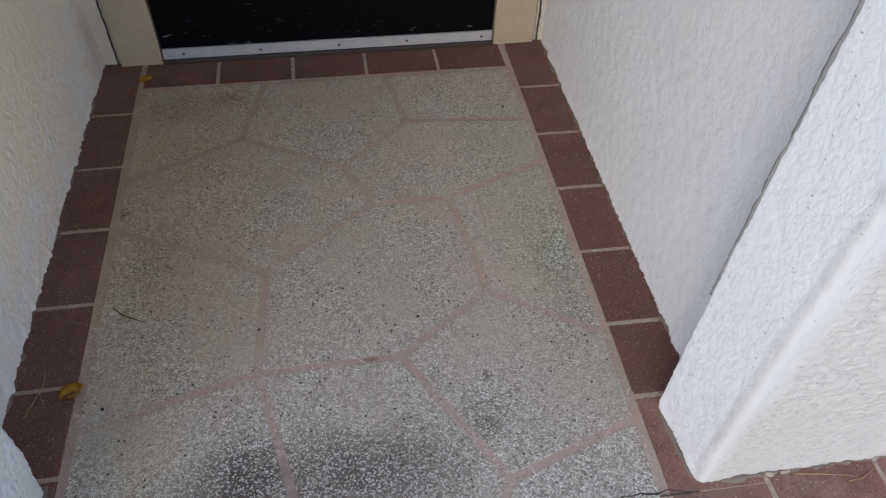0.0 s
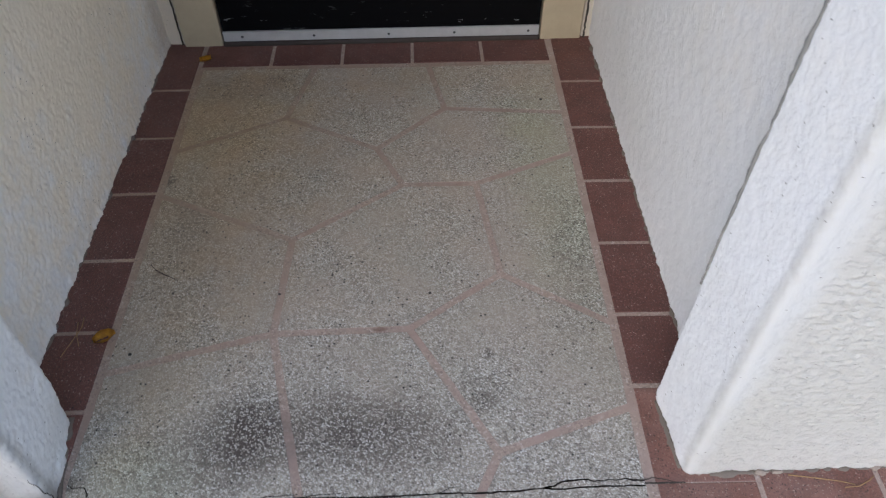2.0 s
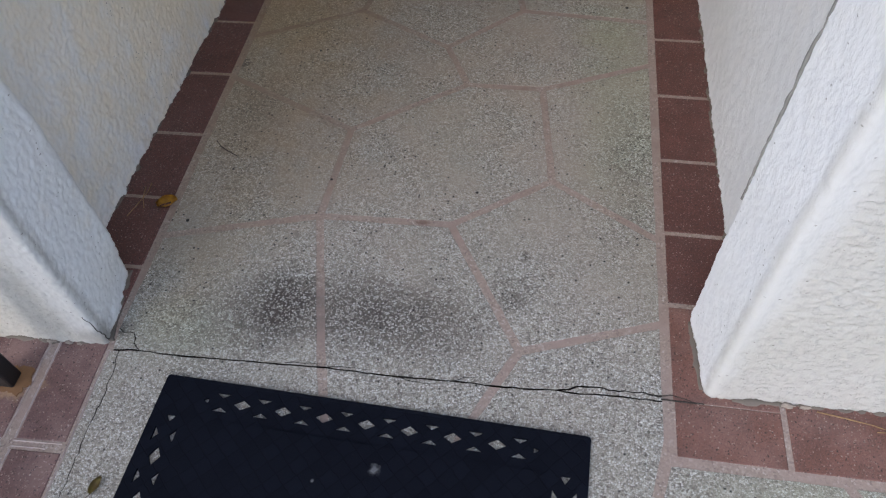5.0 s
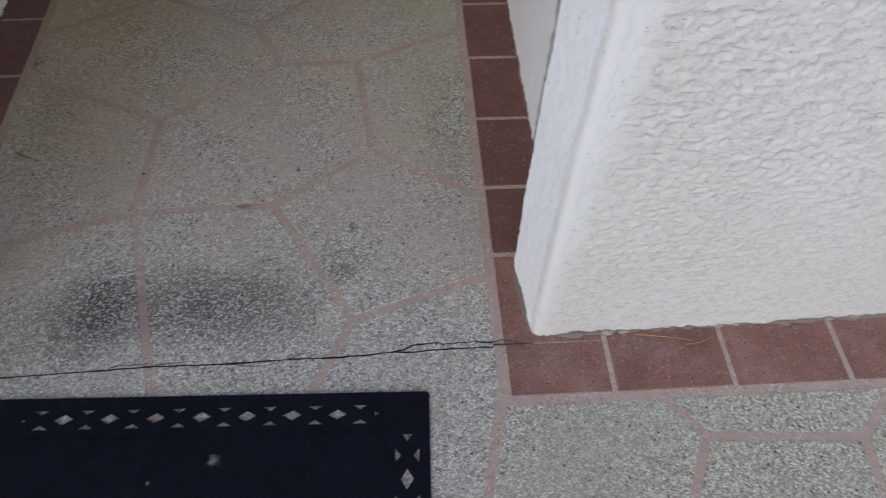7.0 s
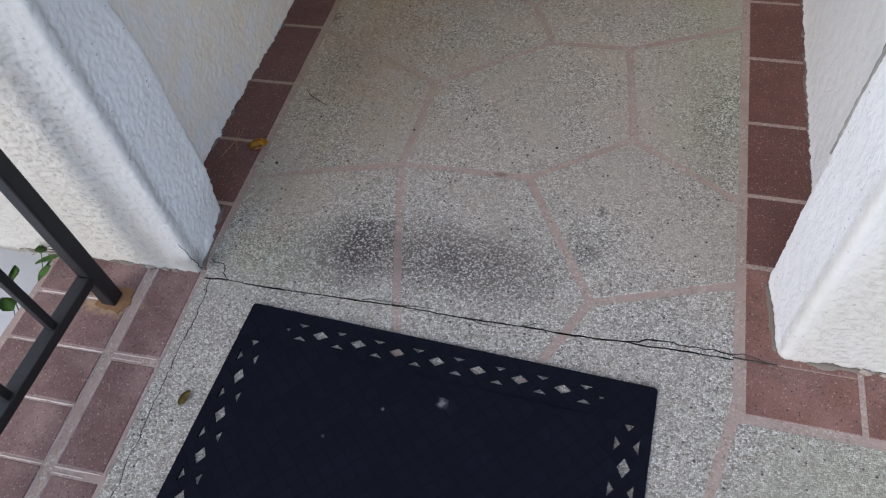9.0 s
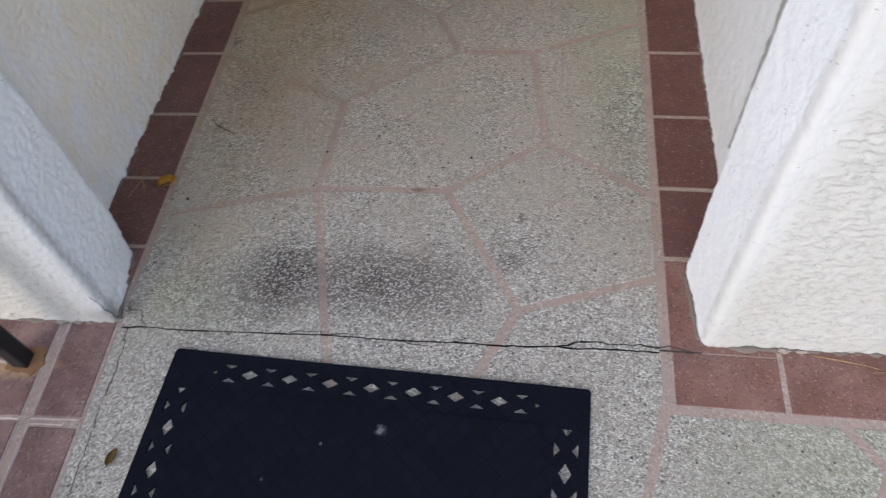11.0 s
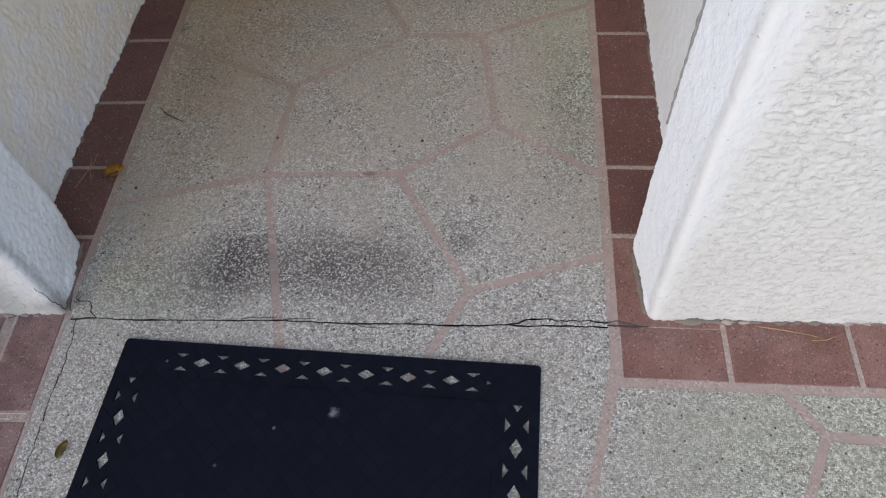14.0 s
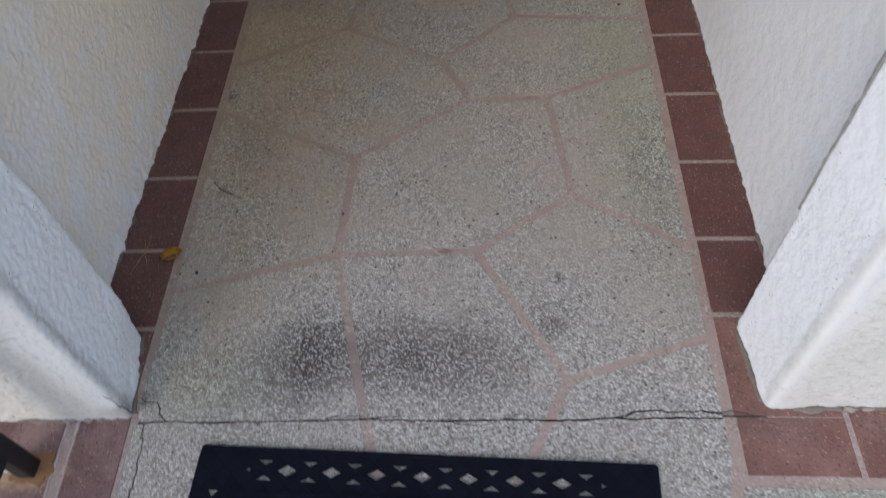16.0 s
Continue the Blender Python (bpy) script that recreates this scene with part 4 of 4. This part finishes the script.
EDGE_R = [(0.482, -0.012), (0.447, -0.165), (0.41, -0.35), (0.33, -1.58)]
PAVERS = [
    [c3(TL, B), c3(L1, G), c3(J1, G), c3(T1, B)],
    [c3(T1, G), c3(J1, G), c3(K1, G), c3(K2, G), c3(T2, B)],
    [c3(T2, G), c3(K2, G), c3(R1, B), c3(TR, B)],
    [c3(K2, G), c3(K1, G), c3(J2, G), c3(K3, G), c3(R2, B), c3(R1, G)],
    [c3(L1, B), c3(L2, G), c3(J3, G), c3(J2, G), c3(K1, G), c3(J1, G)],
    [c3(K3, G), c3(J4, G), c3(R3, B), c3(R2, G)],
    [c3(J3, G), c3(J5, G), c3(J6, G), c3(J4, G), c3(K3, G), c3(J2, G)],
    [c3(L2, B), c3(L3, G), c3(J5, G), c3(J3, G)],
    [c3(J6, G), c3(J7, G), c3(R4, B), c3(R3, G), c3(J4, G)],
    [c3(L3, B)] + along(chip, F) + along(crack_b, C) + [c3(S1, G), c3(J5, G)],
    [c3(J5, G)] + along(crack_c, C) + [c3(S2, G), c3(J7, G), c3(J6, G)],
    [c3(J7, G)] + along(crack_d, C) + along(crack_up, C) + [c3(SR, B), c3(R4, G)],
    along(crack_a, C) + along(rev(chip), F) + [(-0.519, 0.119, B)],
    along(crack_low, C) + [(0.482, 0.095, B)] + along(rev(crack_up), C),
    along(rev(lip), F) + [(-0.500, 0.073, C), (-0.516, 0.071, B), (left_edge(-0.33), -0.33, B), (left_edge(-1.58), -1.58, B)],
    along(lip, F) + [(-0.43, -1.58, G), (0.0, -1.58, G)] + [(-0.05, -0.12, G)] + along(rev(crack_b), C) + [c3(SC, C)],
    [(-0.05, -0.12, G), (0.0, -1.58, G), (0.10, -1.58, G), (0.10, -0.12, G)] + along(rev(crack_c), C),
    [(0.10, -0.12, G), (0.10, -1.58, G), (EDGE_R[3][0], EDGE_R[3][1], G), (EDGE_R[2][0], EDGE_R[2][1], G), (EDGE_R[1][0], EDGE_R[1][1], G), (EDGE_R[0][0], EDGE_R[0][1], B), (0.482, 0.095, C)] + along(rev(crack_low), C)[1:] + along(rev(crack_d), C),
]
for line in (crack_a, crack_b, crack_c, crack_d, crack_up, crack_low, chip, lip):
    bm = bmesh.new()
    pairs = []
    for k, (x, y) in enumerate(line):
        (x0, y0), (x1, y1) = line[max(k - 1, 0)], line[min(k + 1, len(line) - 1)]
        d = Vector((y0 - y1, x1 - x0, 0)).normalized() * 0.0018
        pairs.append((bm.verts.new(Vector((x, y, -0.0005)) - d), bm.verts.new(Vector((x, y, -0.0005)) + d)))
    for (a, b), (c, d) in zip(pairs, pairs[1:]):
        bm.faces.new((a, c, d, b))
    bmesh.ops.solidify(bm, geom=bm.faces[:], thickness=0.0004)
    part("crack_dirt", bm, CRACK, floor, "black dirt in a crack")

# the long crack runs on between the corner tiles to the wall
fine = [(0.480 + 0.008 * k, 0.0988 + 0.0012 * noise.noise(Vector((k * 0.7, 0, 3))), 0.0005) for k in range(10)]
part("crack_dirt", tube(fine, 0.0017, 6, 0.6), CRACK, floor, "black dirt in a crack")
# splinters beside the long crack
for n, pts in enumerate(([(0.470, 0.1045), (0.497, 0.1085), (0.520, 0.104), (0.541, 0.0995)], [(-0.185, 0.086), (-0.168, 0.0905), (-0.150, 0.091), (-0.118, 0.0925)], [(-0.105, 0.088), (-0.08, 0.0905), (-0.045, 0.0925)], [(0.12, 0.089), (0.14, 0.0975), (0.158, 0.1005)], [(0.02, 0.084), (0.05, 0.079), (0.085, 0.0785)])):
    wavy = [(x, y, 0.0002) for x, y in crack_line(pts, 0.002, 30 + n)]
    part("crack_dirt", tube(wavy, 0.0010, 5, 0.5), CRACK, floor, "black dirt in a crack")

P1, Q1, Q2, P2, Q3, Q4 = (0.765, -0.018), (0.814, -0.086), (1.076, -0.100), (1.160, -0.018), (1.068, -0.215), (0.766, -0.190)
PAVERS += [
    [(0.484, -0.018, G), (0.447, -0.165, G), (0.41, -0.35, G), (0.33, -1.58, G), (0.62, -1.58, G), (0.70, -0.45, G), c3(Q4, G), c3(Q1, G), c3(P1, B)],
    [c3(P1, G), c3(Q1, G), c3(Q2, G), c3(P2, B)],
    [c3(Q1, G), c3(Q4, G), (0.70, -0.45, G), (0.62, -1.58, G), (1.25, -1.58, G), (1.10, -0.45, G), c3(Q3, G), c3(Q2, G)],
    [c3(P2, G), c3(Q2, G), c3(Q3, G), (1.10, -0.45, G), (1.25, -1.58, G), (3.38, -1.58, B), (3.38, -0.018, B)],
]
for n, poly in enumerate(PAVERS):
    part("paving_slab", slab(inset(poly), -0.02, 0.0003 * noise.noise(Vector((n * 1.7, 3, 1)))), AGGREGATE, floor)

# ---- clay tiles ----
TILE_MESHES = {}


def tile_mesh(w, h, mat_):
    key = (round(w, 3), round(h, 3), mat_.name)
    if key not in TILE_MESHES:
        bm = bmesh.new()
        e = 0.0022
        rings = [[bm.verts.new((sx * (w / 2 - d), sy * (h / 2 - d), z)) for sx, sy in ((-1, -1), (1, -1), (1, 1), (-1, 1))] for d, z in ((0, -0.02), (0, -0.0016), (e * 0.4, -0.0004), (e, 0.0))]
        for a, c in zip(rings, rings[1:]):
            for k in range(4):
                bm.faces.new((a[k], a[(k + 1) % 4], c[(k + 1) % 4], c[k]))
        bm.faces.new(rings[-1])
        me = bpy.data.meshes.new("tile")
        bm.to_mesh(me)
        bm.free()
        me.materials.append(mat_)
        TILE_MESHES[key] = me
    return TILE_MESHES[key]


trnd = random.Random(11)


def tile(x0, y0, x1, y1, mat_=None, rot=0.0, about=None):
    """A clay tile that fills the plan's rectangle, turned about a point with its row."""
    mat_ = mat_ or TILE
    m = pose((x0 + x1) / 2, (y0 + y1) / 2, 0.0005 + trnd.uniform(-0.0006, 0.0006), trnd.uniform(-0.15, 0.15), trnd.uniform(-0.15, 0.15), trnd.uniform(-0.25, 0.25))
    if about:
        a = Matrix.Translation((*about, 0))
        m = a @ pose(0, 0, 0, 0, 0, rot) @ m
    ob = new("tile", tile_mesh(x1 - x0, y1 - y0, mat_))
    ob.parent = floor
    ob.matrix_world = m


J = 0.0045
ys = [1.60, 1.316, 1.100, 0.885, 0.672, 0.468, 0.295, 0.0955]
for a, c in zip(ys, ys[1:]):
    tile(0.5, c + (0.0035 if c < 0.2 else J), 0.676 if c < 0.2 else 0.63, a - J, TILE_WORN if c < 0.2 else TILE)
# left border, along its slightly turned line
for a, c in zip([1.34, 1.033, 0.815, 0.600, 0.382, 0.184, 0.0, -0.15], [1.033, 0.815, 0.600, 0.382, 0.184, 0.0, -0.15]):
    tile(-0.122, c + J, 0.0, a - J, TILE, 1.44, (-0.5345, 0.261))
# row along the door
xs = [-0.555, -0.349, -0.139, 0.071, 0.281, 0.487]
for a, c in zip(xs, xs[1:]):
    tile(a + J, 0.0, c - J, 0.17, TILE, 1.03, (0.0, 1.4185))
# row under the right wall face
xs = [0.498, 0.681, 0.891, 1.098, 1.306, 1.515, 1.724, 1.933, 2.142, 2.351]
for a, c in zip(xs, xs[1:]):
    tile(a + J, 0.0, c - J, 0.0985 if a < 0.6 else 0.2, TILE_WORN)
# two columns at the left end of the porch
TILE_DUSTY = make_tile("dusty_clay_tile", [(0.130, 0.066, 0.056), (0.150, 0.080, 0.070), (0.165, 0.094, 0.084), (0.100, 0.052, 0.046)], 0.40)
COLUMN = [(0.095, -0.108), (-0.128, -0.325), (-0.344, -0.553), (-0.571, -0.773), (-0.791, -0.993), (-1.011, -1.213), (-1.231, -1.433)]
for a, c in COLUMN:
    tile(-0.0895, c, 0.0, a, TILE_DUSTY, 2.3, (-0.5225, 0.0))
for k in range(14):
    y = 0.092 - 0.1075 * k
    tile(-0.205, y - 0.099, 0.0, y - 0.0005, TILE_DUSTY, 2.0, (-0.637, 0.0))
LIME = make_paint("pale_lime_scum", (0.47, 0.385, 0.345), 0.95, 0.3, 0.0, 60.0)


def lime(p, q, w, key):
    """A thin ragged edge of pale lime on the mortar beside a tile."""
    p, q = Vector((*p, 0)), Vector((*q, 0))
    k = max(3, int((q - p).length / 0.006))
    side = (q - p).normalized().cross(Vector((0, 0, 1)))
    bm = bmesh.new()
    pairs = []
    for j in range(k + 1):
        at = p + (q - p) * (j / k)
        a = w * (0.55 + 0.9 * noise.noise(Vector((at.x * 70, at.y * 70, key))))
        b = w * (0.45 + 0.8 * noise.noise(Vector((at.x * 95, at.y * 95, key + 4))))
        pairs.append((bm.verts.new(at - side * max(0.0006, a) + Vector((0, 0, -0.0012))), bm.verts.new(at + Vector((0, 0, 0.0011))), bm.verts.new(at + side * max(0.0006, b) + Vector((0, 0, -0.0012)))))
    for u, v in zip(pairs, pairs[1:]):
        for n in range(2):
            bm.faces.new((u[n], v[n], v[n + 1], u[n + 1]))
        bm.faces.new((u[2], v[2], v[0], u[0]))
    bm.faces.new(pairs[0])
    bm.faces.new(pairs[-1][::-1])
    bmesh.ops.recalc_face_normals(bm, faces=bm.faces[:])
    part("lime_edge", bm, LIME, floor, "pale lime scum along a tile")


def turned_at(x, y, rot, about):
    c, n = math.cos(radians(rot)), math.sin(radians(rot))
    return (about[0] + c * x - n * y, about[1] + n * x + c * y)


for n, (a, c) in enumerate(COLUMN[:4]):
    at = (-0.5225, 0.0)
    lime(turned_at(-0.0925, a, 2.3, at), turned_at(-0.0925, c, 2.3, at), 0.0042, n)
    lime(turned_at(-0.092, c - 0.004, 2.3, at), turned_at(-0.004, c - 0.004, 2.3, at), 0.0036, n + 20)
    lime(turned_at(-0.090, c - 0.014, 2.3, at), turned_at(-0.030, c - 0.014, 2.3, at), 0.0034, n + 30)
for k in range(7):
    y, at = 0.092 - 0.1075 * k, (-0.637, 0.0)
    lime(turned_at(0.0032, y, 2.0, at), turned_at(0.0032, y - 0.099, 2.0, at), 0.003, k + 40)
    lime(turned_at(-0.195, y - 0.1032, 2.0, at), turned_at(0.0, y - 0.1032, 2.0, at), 0.0048, k + 60)
lime((-0.5185, 0.066), (-0.504, -0.33), 0.0030, 90)
